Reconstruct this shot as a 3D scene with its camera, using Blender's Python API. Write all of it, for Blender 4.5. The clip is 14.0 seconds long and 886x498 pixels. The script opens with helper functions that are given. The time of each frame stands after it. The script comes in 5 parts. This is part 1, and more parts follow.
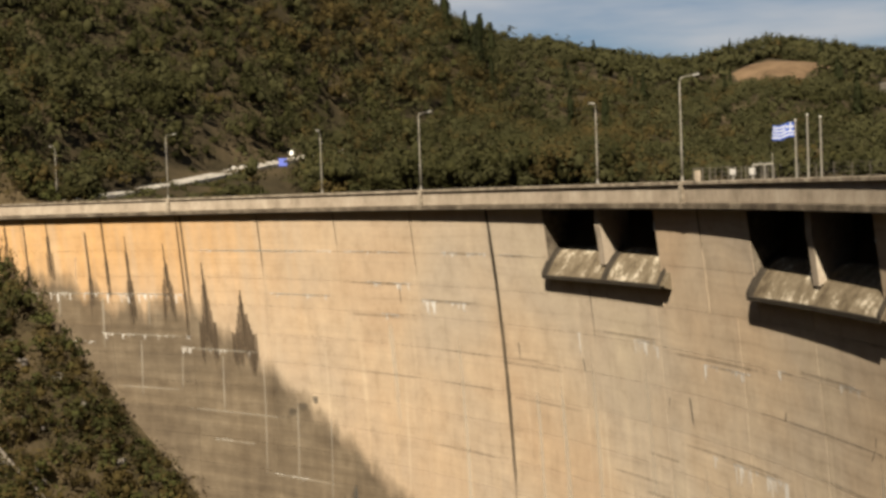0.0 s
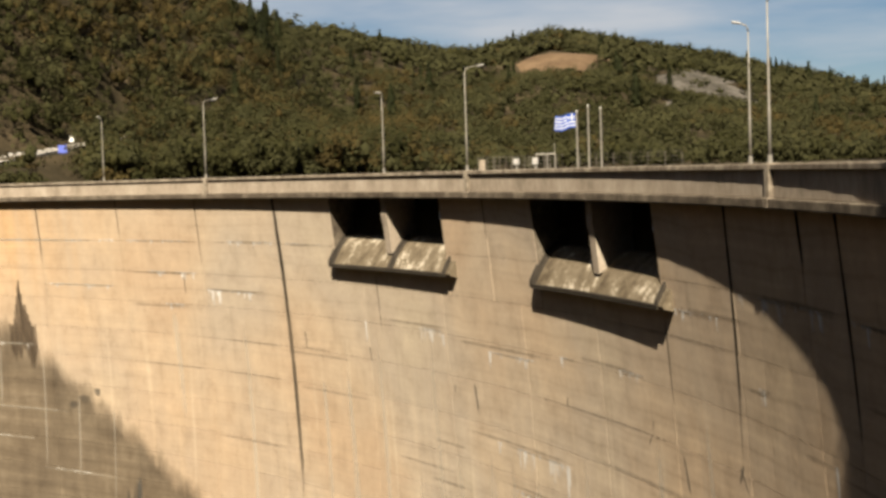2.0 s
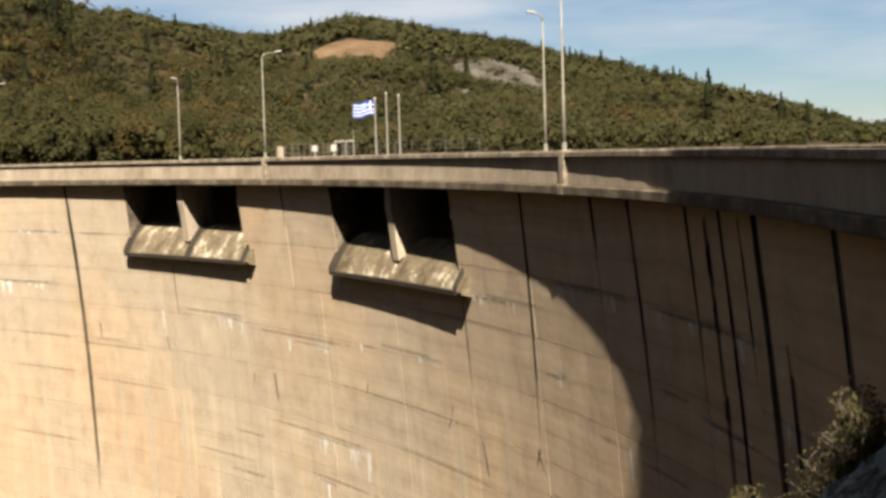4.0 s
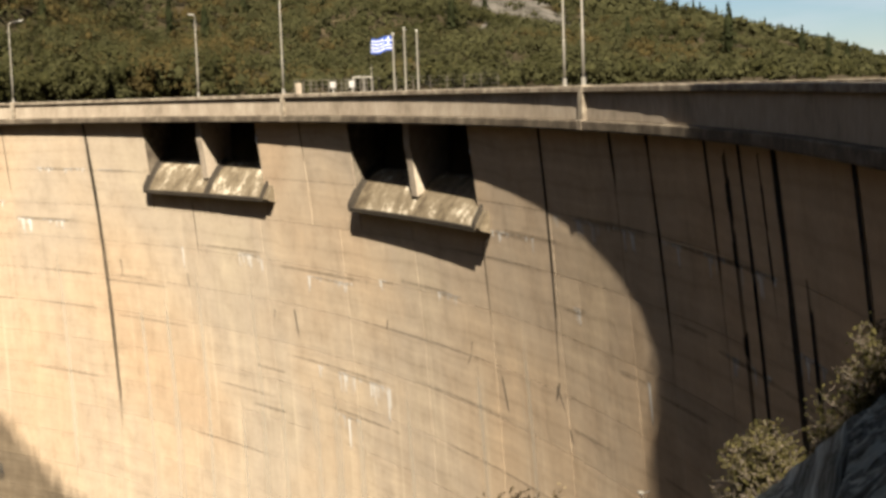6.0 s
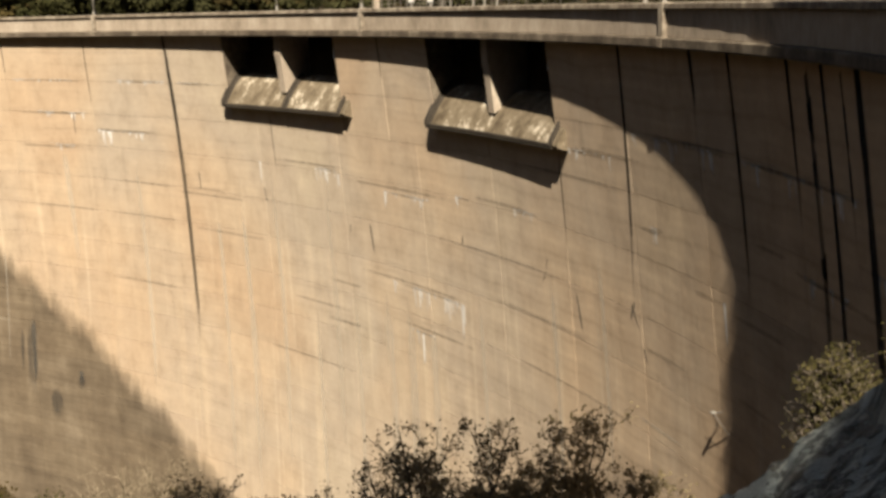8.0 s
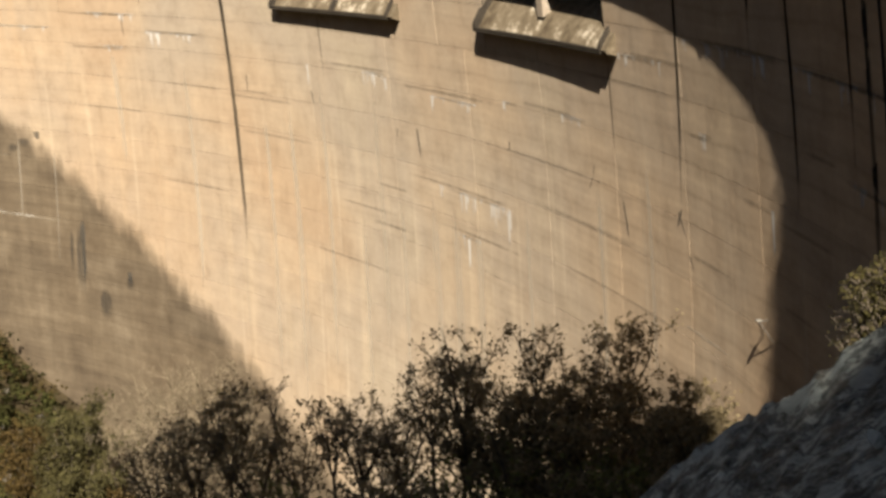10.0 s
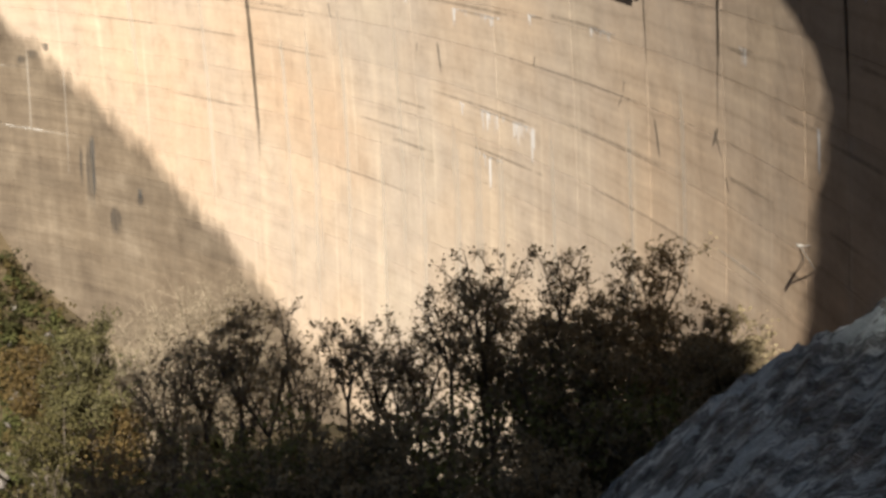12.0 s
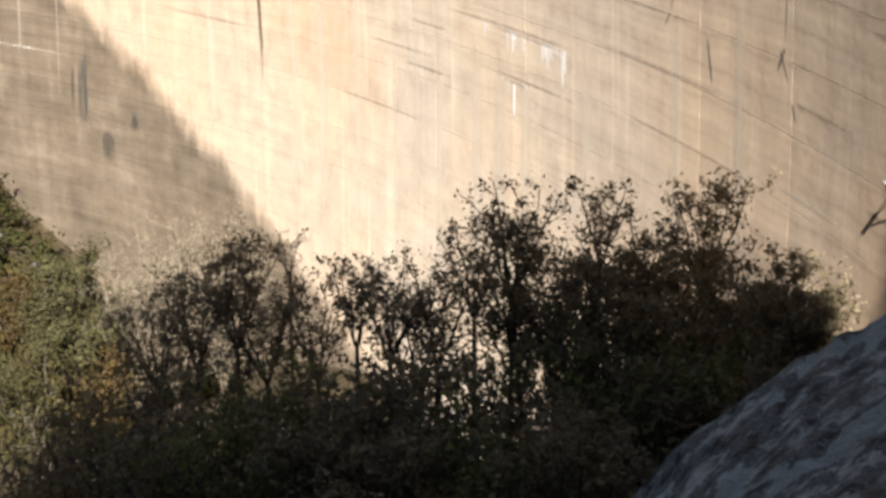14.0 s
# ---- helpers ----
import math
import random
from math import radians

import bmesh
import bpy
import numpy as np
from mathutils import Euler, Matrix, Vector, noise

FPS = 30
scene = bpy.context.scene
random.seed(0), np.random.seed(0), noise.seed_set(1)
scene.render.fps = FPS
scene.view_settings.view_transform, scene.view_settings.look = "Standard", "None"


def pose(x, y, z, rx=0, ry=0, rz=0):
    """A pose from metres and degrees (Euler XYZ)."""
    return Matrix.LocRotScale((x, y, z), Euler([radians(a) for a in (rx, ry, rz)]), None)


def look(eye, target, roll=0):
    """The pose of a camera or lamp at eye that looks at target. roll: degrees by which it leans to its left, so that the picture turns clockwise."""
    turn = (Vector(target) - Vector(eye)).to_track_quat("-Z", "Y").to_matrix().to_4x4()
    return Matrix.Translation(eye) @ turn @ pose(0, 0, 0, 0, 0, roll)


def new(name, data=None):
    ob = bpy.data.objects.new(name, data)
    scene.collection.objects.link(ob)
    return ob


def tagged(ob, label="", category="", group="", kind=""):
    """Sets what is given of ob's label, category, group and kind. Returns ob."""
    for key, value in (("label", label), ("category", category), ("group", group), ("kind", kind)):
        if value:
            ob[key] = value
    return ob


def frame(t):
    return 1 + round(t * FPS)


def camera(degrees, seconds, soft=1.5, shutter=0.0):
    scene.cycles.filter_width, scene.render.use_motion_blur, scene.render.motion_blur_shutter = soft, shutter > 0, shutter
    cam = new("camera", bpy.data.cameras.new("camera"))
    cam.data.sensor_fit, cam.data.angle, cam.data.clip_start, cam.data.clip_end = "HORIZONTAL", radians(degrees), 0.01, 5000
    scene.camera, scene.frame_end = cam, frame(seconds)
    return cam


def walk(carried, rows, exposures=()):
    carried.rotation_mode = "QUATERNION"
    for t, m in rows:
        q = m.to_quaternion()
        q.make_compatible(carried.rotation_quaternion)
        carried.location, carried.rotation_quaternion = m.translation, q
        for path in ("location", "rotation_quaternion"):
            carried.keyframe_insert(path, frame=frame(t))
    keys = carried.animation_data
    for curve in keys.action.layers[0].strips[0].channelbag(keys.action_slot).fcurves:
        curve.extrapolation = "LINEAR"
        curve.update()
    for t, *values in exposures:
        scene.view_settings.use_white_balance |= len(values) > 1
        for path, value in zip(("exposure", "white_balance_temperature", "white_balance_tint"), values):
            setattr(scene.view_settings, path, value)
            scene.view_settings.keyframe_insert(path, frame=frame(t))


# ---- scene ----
cam = camera(32.03, 14.0, soft=3.2)
PATH = [
    (0.0, pose(0.00, 0.00, 0.00, 87.672, 2.050, -0.083)),
    (0.5, pose(0.00, 0.00, 0.00, 87.485, 2.012, -1.914)),
    (1.0, pose(0.00, 0.00, 0.00, 87.303, 1.947, -3.940)),
    (1.5, pose(0.00, 0.00, 0.00, 87.149, 1.809, -5.864)),
    (2.0, pose(0.00, 0.00, 0.00, 86.989, 1.784, -7.993)),
    (2.5, pose(0.00, 0.00, 0.00, 86.862, 1.764, -10.001)),
    (3.0, pose(0.00, 0.00, 0.00, 86.717, 1.685, -12.168)),
    (3.5, pose(0.00, 0.00, 0.00, 86.555, 1.718, -14.120)),
    (3.7, pose(0.00, 0.00, 0.00, 86.464, 1.694, -14.761)),
    (4.75, pose(0.00, 0.00, 0.00, 85.602, 1.771, -16.008)),
    (5.8, pose(0.00, 0.00, 0.00, 84.218, 1.957, -15.072)),
    (6.0, pose(0.00, 0.00, 0.00, 83.931, 1.986, -14.767)),
    (6.5, pose(0.00, 0.00, 0.00, 83.260, 1.928, -14.059)),
    (7.0, pose(0.00, 0.00, 0.00, 82.514, 1.794, -13.297)),
    (7.5, pose(0.00, 0.00, 0.00, 81.769, 1.644, -12.576)),
    (8.0, pose(0.00, 0.00, 0.00, 80.933, 1.558, -11.880)),
    (8.5, pose(0.00, 0.00, 0.00, 80.159, 1.412, -11.310)),
    (9.0, pose(0.00, 0.00, 0.00, 79.296, 1.375, -10.807)),
    (9.2, pose(0.00, 0.00, 0.00, 78.891, 1.379, -10.628)),
    (11.5, pose(0.08, 1.98, -0.66, 75.348, 0.900, -9.520)),
    (12.0, pose(0.14, 3.90, -1.31, 74.690, 0.560, -9.440)),
    (12.5, pose(0.19, 5.98, -2.00, 74.100, 0.200, -9.390)),
    (13.0, pose(0.24, 8.24, -2.76, 73.560, -0.170, -9.250)),
    (13.5, pose(0.28, 10.53, -3.52, 73.020, -0.500, -9.240)),
    (14.0, pose(0.32, 12.86, -4.30, 72.480, -0.830, -9.100)),
]
EXPOSURE = [(0.0, 1.32, 6450, 10), (2.0, 1.53, 6450, 10), (3.5, 1.85, 6400, 10), (6.0, 1.94, 6300, 10), (7.5, 1.66, 6350, 11), (9.2, 1.54, 6350, 11), (11.3, 1.80, 5950, 12), (14.0, 2.18, 5500, 13)]
walk(cam, PATH, EXPOSURE)

# ---- world, sun ----
SUN_TRAVEL, SUN_HEIGHT = 75.5, 44.0      # where the light goes (degrees from +x), height over the horizon
world = bpy.data.worlds.new("sky")
scene.world = world
world.use_nodes = True
wn, wl = world.node_tree.nodes, world.node_tree.links
sky = wn.new("ShaderNodeTexSky")
sky.sky_type = "NISHITA"
sky.sun_disc = False
sky.sun_elevation = radians(SUN_HEIGHT)
sky.sun_rotation = radians(90 - (SUN_TRAVEL + 180))
sky.air_density, sky.dust_density, sky.ozone_density = 1.0, 0.03, 4.5
sky.altitude = 1500
# thin high cloud veils
wco = wn.new("ShaderNodeTexCoord")
wmap = wn.new("ShaderNodeMapping")
wmap.inputs["Rotation"].default_value = (0.0, radians(16), radians(20))
wmap.inputs["Scale"].default_value = (3.0, 3.0, 17.0)
wnoise = wn.new("ShaderNodeTexNoise")
wnoise.inputs["Scale"].default_value = 1.1
wnoise.inputs["Detail"].default_value = 6.0
wnoise.inputs["Roughness"].default_value = 0.55
wramp = wn.new("ShaderNodeValToRGB")
wramp.color_ramp.elements[0].position = 0.44
wramp.color_ramp.elements[0].color = (0, 0, 0, 1)
wramp.color_ramp.elements[1].position = 0.68
wramp.color_ramp.elements[1].color = (0.9, 0.9, 0.9, 1)
wmix = wn.new("ShaderNodeMixRGB")
wmix.inputs["Color2"].default_value = (10.5, 10.9, 11.4, 1)
wl.new(wco.outputs["Generated"], wmap.inputs["Vector"])
wl.new(wmap.outputs["Vector"], wnoise.inputs["Vector"])
wl.new(wnoise.outputs["Fac"], wramp.inputs["Fac"])
wl.new(wramp.outputs["Color"], wmix.inputs["Fac"])
wl.new(sky.outputs["Color"], wmix.inputs["Color1"])
wl.new(wmix.outputs["Color"], wn["Background"].inputs["Color"])
wn["Background"].inputs["Strength"].default_value = 0.0185

sun = new("sun", bpy.data.lights.new("sun", "SUN"))
sun.data.energy = 5.0
sun.data.angle = radians(0.53)
sun.data.color = (1.0, 0.90, 0.74)
_a, _h = radians(SUN_TRAVEL), radians(SUN_HEIGHT)
SUN_DIR = Vector((math.cos(_a) * math.cos(_h), math.sin(_a) * math.cos(_h), -math.sin(_h)))
sun.matrix_world = look(-SUN_DIR * 300, (0, 0, 0))

# ---- materials ----
def material(name, rough=0.9, metal=0.0):
    m = bpy.data.materials.new(name)
    m.use_nodes = True
    b = m.node_tree.nodes["Principled BSDF"]
    b.inputs["Roughness"].default_value = rough
    b.inputs["Metallic"].default_value = metal
    b.inputs["Specular IOR Level"].default_value = 0.5 if metal or rough < 0.8 else 0.08
    return m, m.node_tree.nodes, m.node_tree.links, b


def ramp(n, stops):
    r = n.new("ShaderNodeValToRGB")
    el = r.color_ramp.elements
    while len(el) < len(stops):
        el.new(0.5)
    for e, (p, c) in zip(el, stops):
        e.position = p
        e.color = (*c, 1) if len(c) == 3 else c
    return r


def noise_tex(n, l, vec, scale, detail=4.0, rough=0.55):
    t = n.new("ShaderNodeTexNoise")
    t.inputs["Scale"].default_value = scale
    t.inputs["Detail"].default_value = detail
    t.inputs["Roughness"].default_value = rough
    l.new(vec, t.inputs["Vector"])
    return t.outputs["Fac"]


def mapped(n, l, vec, scale=(1, 1, 1), rot=(0, 0, 0)):
    m = n.new("ShaderNodeMapping")
    m.inputs["Scale"].default_value = scale
    m.inputs["Rotation"].default_value = rot
    l.new(vec, m.inputs["Vector"])
    return m.outputs["Vector"]


def mixc(n, l, fac, a, b, mode="MIX"):
    m = n.new("ShaderNodeMixRGB")
    m.blend_type = mode
    for sock, v in ((m.inputs["Fac"], fac), (m.inputs["Color1"], a), (m.inputs["Color2"], b)):
        if isinstance(v, (int, float)):
            sock.default_value = v
        elif isinstance(v, tuple):
            sock.default_value = (*v, 1)
        else:
            l.new(v, sock)
    return m.outputs["Color"]


def math_node(n, l, op, a, b=0.0, clamp=False):
    m = n.new("ShaderNodeMath")
    m.operation = op
    m.use_clamp = clamp
    for sock, v in zip(m.inputs, (a, b)):
        if isinstance(v, (int, float)):
            sock.default_value = v
        else:
            l.new(v, sock)
    return m.outputs[0]


def bump(n, l, b, height, strength=0.3, dist=0.05):
    k = n.new("ShaderNodeBump")
    k.inputs["Strength"].default_value = strength
    k.inputs["Distance"].default_value = dist
    l.new(height, k.inputs["Height"])
    l.new(k.outputs["Normal"], b.inputs["Normal"])


def simple(name, stops, scale, rough=0.85, metal=0.0, bump_scale=0.0, bump_strength=0.3, bump_dist=0.02, stretch=(1, 1, 1), island=0.0):
    """A surface of a few tones laid by noise at two scales."""
    m, n, l, b = material(name, rough, metal)
    co = n.new("ShaderNodeTexCoord").outputs["Object"]
    v = mapped(n, l, co, stretch)
    f = math_node(n, l, "MULTIPLY_ADD", noise_tex(n, l, v, scale, 5.0, 0.6), 0.7)
    f.node.inputs[2].default_value = 0.0
    g = noise_tex(n, l, v, scale * 7.3, 3.0, 0.6)
    s = math_node(n, l, "ADD", f, math_node(n, l, "MULTIPLY", g, 0.3))
    if island:
        geo = n.new("ShaderNodeNewGeometry").outputs["Random Per Island"]
        s = math_node(n, l, "ADD", s, math_node(n, l, "MULTIPLY", math_node(n, l, "SUBTRACT", geo, 0.5), island))
    r = ramp(n, stops)
    l.new(s, r.inputs["Fac"])
    l.new(r.outputs["Color"], b.inputs["Base Color"])
    if bump_scale:
        bump(n, l, b, noise_tex(n, l, v, bump_scale, 5.0, 0.6), bump_strength, bump_dist)
    return m


def wall_concrete():
    """Sun-bleached tan dam concrete: UV is metres along the arch and height."""
    m, n, l, b = material("dam_concrete", 0.92)
    uv = n.new("ShaderNodeUVMap").outputs["UV"]
    sep = n.new("ShaderNodeSeparateXYZ")
    l.new(uv, sep.inputs[0])
    along, height = sep.outputs["X"], sep.outputs["Y"]
    big = noise_tex(n, l, uv, 0.045, 4.0, 0.5)
    r = ramp(n, [(0.36, (0.362, 0.270, 0.180)), (0.47, (0.372, 0.292, 0.204)), (0.58, (0.342, 0.280, 0.208)), (0.72, (0.372, 0.308, 0.222))])
    l.new(big, r.inputs["Fac"])
    col = r.outputs["Color"]
    # orange seepage tint high on the far part of the arch
    tint = ramp(n, [(0.0, (0, 0, 0)), (1.0, (1, 1, 1))])
    hi = math_node(n, l, "MULTIPLY", math_node(n, l, "SUBTRACT", along, 108.0), 0.025, True)
    hi2 = math_node(n, l, "MULTIPLY", math_node(n, l, "ADD", height, 22.0), 0.07, True)
    l.new(math_node(n, l, "MULTIPLY", hi, hi2), tint.inputs["Fac"])
    streakn = noise_tex(n, l, mapped(n, l, uv, (0.55, 0.03, 1)), 1.0, 4.0, 0.6)
    tf = math_node(n, l, "MULTIPLY", tint.outputs["Color"], math_node(n, l, "MULTIPLY", streakn, 1.5, True))
    col = mixc(n, l, tf, col, (0.42, 0.245, 0.10))
    warm = math_node(n, l, "MULTIPLY", math_node(n, l, "SUBTRACT", 42.0, along), 0.025, True)
    col = mixc(n, l, math_node(n, l, "MULTIPLY", warm, 0.75), col, (1.0, 0.925, 0.845), "MULTIPLY")
    # run-down streaks, pale and dark
    s1 = ramp(n, [(0.55, (0, 0, 0)), (0.72, (1, 1, 1))])
    l.new(noise_tex(n, l, mapped(n, l, uv, (0.5, 0.018, 1)), 1.0, 3.0, 0.6), s1.inputs["Fac"])
    low = math_node(n, l, "MULTIPLY", math_node(n, l, "SUBTRACT", -9.0, height), 0.05, True)
    col = mixc(n, l, math_node(n, l, "MULTIPLY", math_node(n, l, "MULTIPLY", s1.outputs["Color"], low), 0.48), col, (0.455, 0.365, 0.255))
    s2 = ramp(n, [(0.56, (0, 0, 0)), (0.75, (1, 1, 1))])
    l.new(noise_tex(n, l, mapped(n, l, uv, (0.9, 0.05, 1)), 1.7, 4.0, 0.65), s2.inputs["Fac"])
    col = mixc(n, l, math_node(n, l, "MULTIPLY", s2.outputs["Color"], 0.28), col, (0.22, 0.175, 0.12))
    # lift lines of the pours
    wave = n.new("ShaderNodeTexWave")
    wave.bands_direction = "Y"
    wave.inputs["Scale"].default_value = 0.155
    wave.inputs["Distortion"].default_value = 0.6
    wave.inputs["Detail"].default_value = 2.0
    l.new(uv, wave.inputs["Vector"])
    wr = ramp(n, [(0.0, (1, 1, 1)), (0.06, (0, 0, 0))])
    l.new(wave.outputs["Fac"], wr.inputs["Fac"])
    col = mixc(n, l, math_node(n, l, "MULTIPLY", wr.outputs["Color"], math_node(n, l, "MULTIPLY", noise_tex(n, l, uv, 0.12, 3.0), 0.20)), col, (0.20, 0.165, 0.12))
    # faint board and lift ridges, their light painted in, a metre or so apart
    fine = n.new("ShaderNodeTexWave")
    fine.bands_direction = "Y"
    fine.inputs["Scale"].default_value = 0.18
    fine.inputs["Distortion"].default_value = 3.0
    fine.inputs["Detail"].default_value = 3.0
    fine.inputs["Detail Scale"].default_value = 0.6
    l.new(uv, fine.inputs["Vector"])
    fr = ramp(n, [(0.0, (0.80, 0.79, 0.77)), (0.10, (0.98, 0.98, 0.98)), (0.85, (1.0, 1.0, 1.0)), (1.0, (1.13, 1.13, 1.12))])
    l.new(fine.outputs["Fac"], fr.inputs["Fac"])
    fm = ramp(n, [(0.40, (0, 0, 0)), (0.62, (1, 1, 1))])
    l.new(noise_tex(n, l, mapped(n, l, uv, (0.6, 1.3, 1)), 0.11, 3.0, 0.6), fm.inputs["Fac"])
    # banding painted stronger where the sun grazes the near part
    grazed = math_node(n, l, "MULTIPLY", math_node(n, l, "MULTIPLY", math_node(n, l, "SUBTRACT", 55.0, along), 0.02, True), 0.40)
    col = mixc(n, l, math_node(n, l, "ADD", math_node(n, l, "MULTIPLY", fm.outputs["Color"], 0.40), grazed), col, fr.outputs["Color"], "MULTIPLY")
    # warmer, duller tone low on the far part
    dull_tone = math_node(n, l, "MULTIPLY", low, math_node(n, l, "MULTIPLY", math_node(n, l, "SUBTRACT", along, 60.0), 0.022, True))
    col = mixc(n, l, dull_tone, col, (0.93, 0.865, 0.80), "MULTIPLY")
    # narrow pale lime runs
    s3 = ramp(n, [(0.60, (0, 0, 0)), (0.70, (1, 1, 1))])
    l.new(noise_tex(n, l, mapped(n, l, uv, (1.5, 0.03, 1)), 1.0, 2.0, 0.5), s3.inputs["Fac"])
    col = mixc(n, l, math_node(n, l, "MULTIPLY", math_node(n, l, "MULTIPLY", s3.outputs["Color"], low), 0.4), col, (0.50, 0.415, 0.30))
    # the grey foot by the far bank: darker below a slanting edge, ragged and streaky
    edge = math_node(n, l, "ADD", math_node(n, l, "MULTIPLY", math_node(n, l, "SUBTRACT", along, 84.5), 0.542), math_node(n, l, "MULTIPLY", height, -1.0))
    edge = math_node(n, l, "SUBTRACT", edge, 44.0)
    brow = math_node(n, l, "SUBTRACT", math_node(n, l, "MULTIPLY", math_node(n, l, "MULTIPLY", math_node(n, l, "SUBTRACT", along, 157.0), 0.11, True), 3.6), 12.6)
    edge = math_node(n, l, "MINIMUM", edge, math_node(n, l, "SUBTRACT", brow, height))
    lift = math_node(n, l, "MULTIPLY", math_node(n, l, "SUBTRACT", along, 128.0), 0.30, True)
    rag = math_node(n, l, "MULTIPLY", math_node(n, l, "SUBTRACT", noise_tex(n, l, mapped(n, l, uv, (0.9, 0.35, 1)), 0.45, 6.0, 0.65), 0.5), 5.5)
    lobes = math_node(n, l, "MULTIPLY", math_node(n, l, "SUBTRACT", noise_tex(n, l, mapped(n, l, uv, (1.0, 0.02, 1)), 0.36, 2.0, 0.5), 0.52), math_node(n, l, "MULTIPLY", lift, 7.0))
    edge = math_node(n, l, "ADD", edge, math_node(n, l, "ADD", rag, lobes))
    dark_foot = ramp(n, [(0.0, (0, 0, 0)), (0.45, (0.55, 0.55, 0.55)), (1.0, (1, 1, 1))])
    l.new(math_node(n, l, "MULTIPLY", edge, 0.36, True), dark_foot.inputs["Fac"])
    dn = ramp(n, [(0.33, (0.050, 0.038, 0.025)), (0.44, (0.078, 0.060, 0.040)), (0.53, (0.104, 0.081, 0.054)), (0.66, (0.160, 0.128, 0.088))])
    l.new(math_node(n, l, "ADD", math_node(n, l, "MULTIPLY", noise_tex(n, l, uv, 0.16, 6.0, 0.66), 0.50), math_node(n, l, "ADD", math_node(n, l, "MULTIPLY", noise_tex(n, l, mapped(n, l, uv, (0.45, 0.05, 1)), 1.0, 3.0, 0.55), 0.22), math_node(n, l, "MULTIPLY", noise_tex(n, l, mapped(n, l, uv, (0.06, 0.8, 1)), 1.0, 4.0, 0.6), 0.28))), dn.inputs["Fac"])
    col = mixc(n, l, math_node(n, l, "MULTIPLY", dark_foot.outputs["Color"], 0.93), col, dn.outputs["Color"])
    col = mixc(n, l, math_node(n, l, "MULTIPLY", dark_foot.outputs["Color"], 0.45), col, fr.outputs["Color"], "MULTIPLY")
    mot = ramp(n, [(0.38, (0.80, 0.78, 0.76)), (0.47, (0.97, 0.96, 0.95)), (0.53, (1.02, 1.02, 1.02)), (0.63, (1.15, 1.14, 1.12))])
    l.new(noise_tex(n, l, mapped(n, l, uv, (0.45, 0.38, 1)), 0.9, 8.0, 0.72), mot.inputs["Fac"])
    col = mixc(n, l, 0.62, col, mot.outputs["Color"], "MULTIPLY")
    # tone of each panel, grain
    rnd = n.new("ShaderNodeObjectInfo").outputs["Random"]
    col = mixc(n, l, 1.0, col, mixc(n, l, rnd, (0.96, 0.962, 0.968), (1.035, 1.03, 1.02)), "MULTIPLY")
    gr = noise_tex(n, l, uv, 3.0, 6.0, 0.7)
    col = mixc(n, l, 1.0, col, mixc(n, l, gr, (0.86, 0.85, 0.84), (1.12, 1.12, 1.12)), "MULTIPLY")
    l.new(col, b.inputs["Base Color"])
    bump(n, l, b, noise_tex(n, l, uv, 1.2, 6.0, 0.65), 0.35, 0.06)
    return m


def mark(name, colour, strength, edge_noise, top=5.0, foot=3.0, rag=1.6):
    """A run-down deposit on the wall: UV 0..1 over its patch, fading to its rim."""
    m, n, l, b = material(name, 0.9)
    uv = n.new("ShaderNodeUVMap").outputs["UV"]
    sep = n.new("ShaderNodeSeparateXYZ")
    l.new(uv, sep.inputs[0])
    x, y = sep.outputs["X"], sep.outputs["Y"]
    co = n.new("ShaderNodeTexCoord").outputs["Object"]
    nz = noise_tex(n, l, mapped(n, l, co, (1, 1, 0.18)), edge_noise, 4.0, 0.65)
    fx = math_node(n, l, "MULTIPLY", math_node(n, l, "MULTIPLY", x, math_node(n, l, "SUBTRACT", 1.0, x)), 4.0)
    fy = math_node(n, l, "MULTIPLY", math_node(n, l, "SUBTRACT", 1.0, y), top, True)
    fy = math_node(n, l, "MULTIPLY", fy, math_node(n, l, "MULTIPLY", y, foot, True))
    a = math_node(n, l, "ADD", math_node(n, l, "MULTIPLY", fx, fy), math_node(n, l, "MULTIPLY", math_node(n, l, "SUBTRACT", nz, 0.62), rag))
    runs = ramp(n, [(0.36, (0.5, 0.5, 0.5)), (0.60, (1, 1, 1))])
    l.new(noise_tex(n, l, mapped(n, l, co, (1.7, 1.7, 0.07)), 1.0, 5.0, 0.65), runs.inputs["Fac"])
    a = math_node(n, l, "MULTIPLY", math_node(n, l, "MULTIPLY", a, 2.2, True), math_node(n, l, "MULTIPLY", runs.outputs["Color"], strength))
    b.inputs["Base Color"].default_value = (*colour, 1)
    l.new(a, b.inputs["Alpha"])
    return m


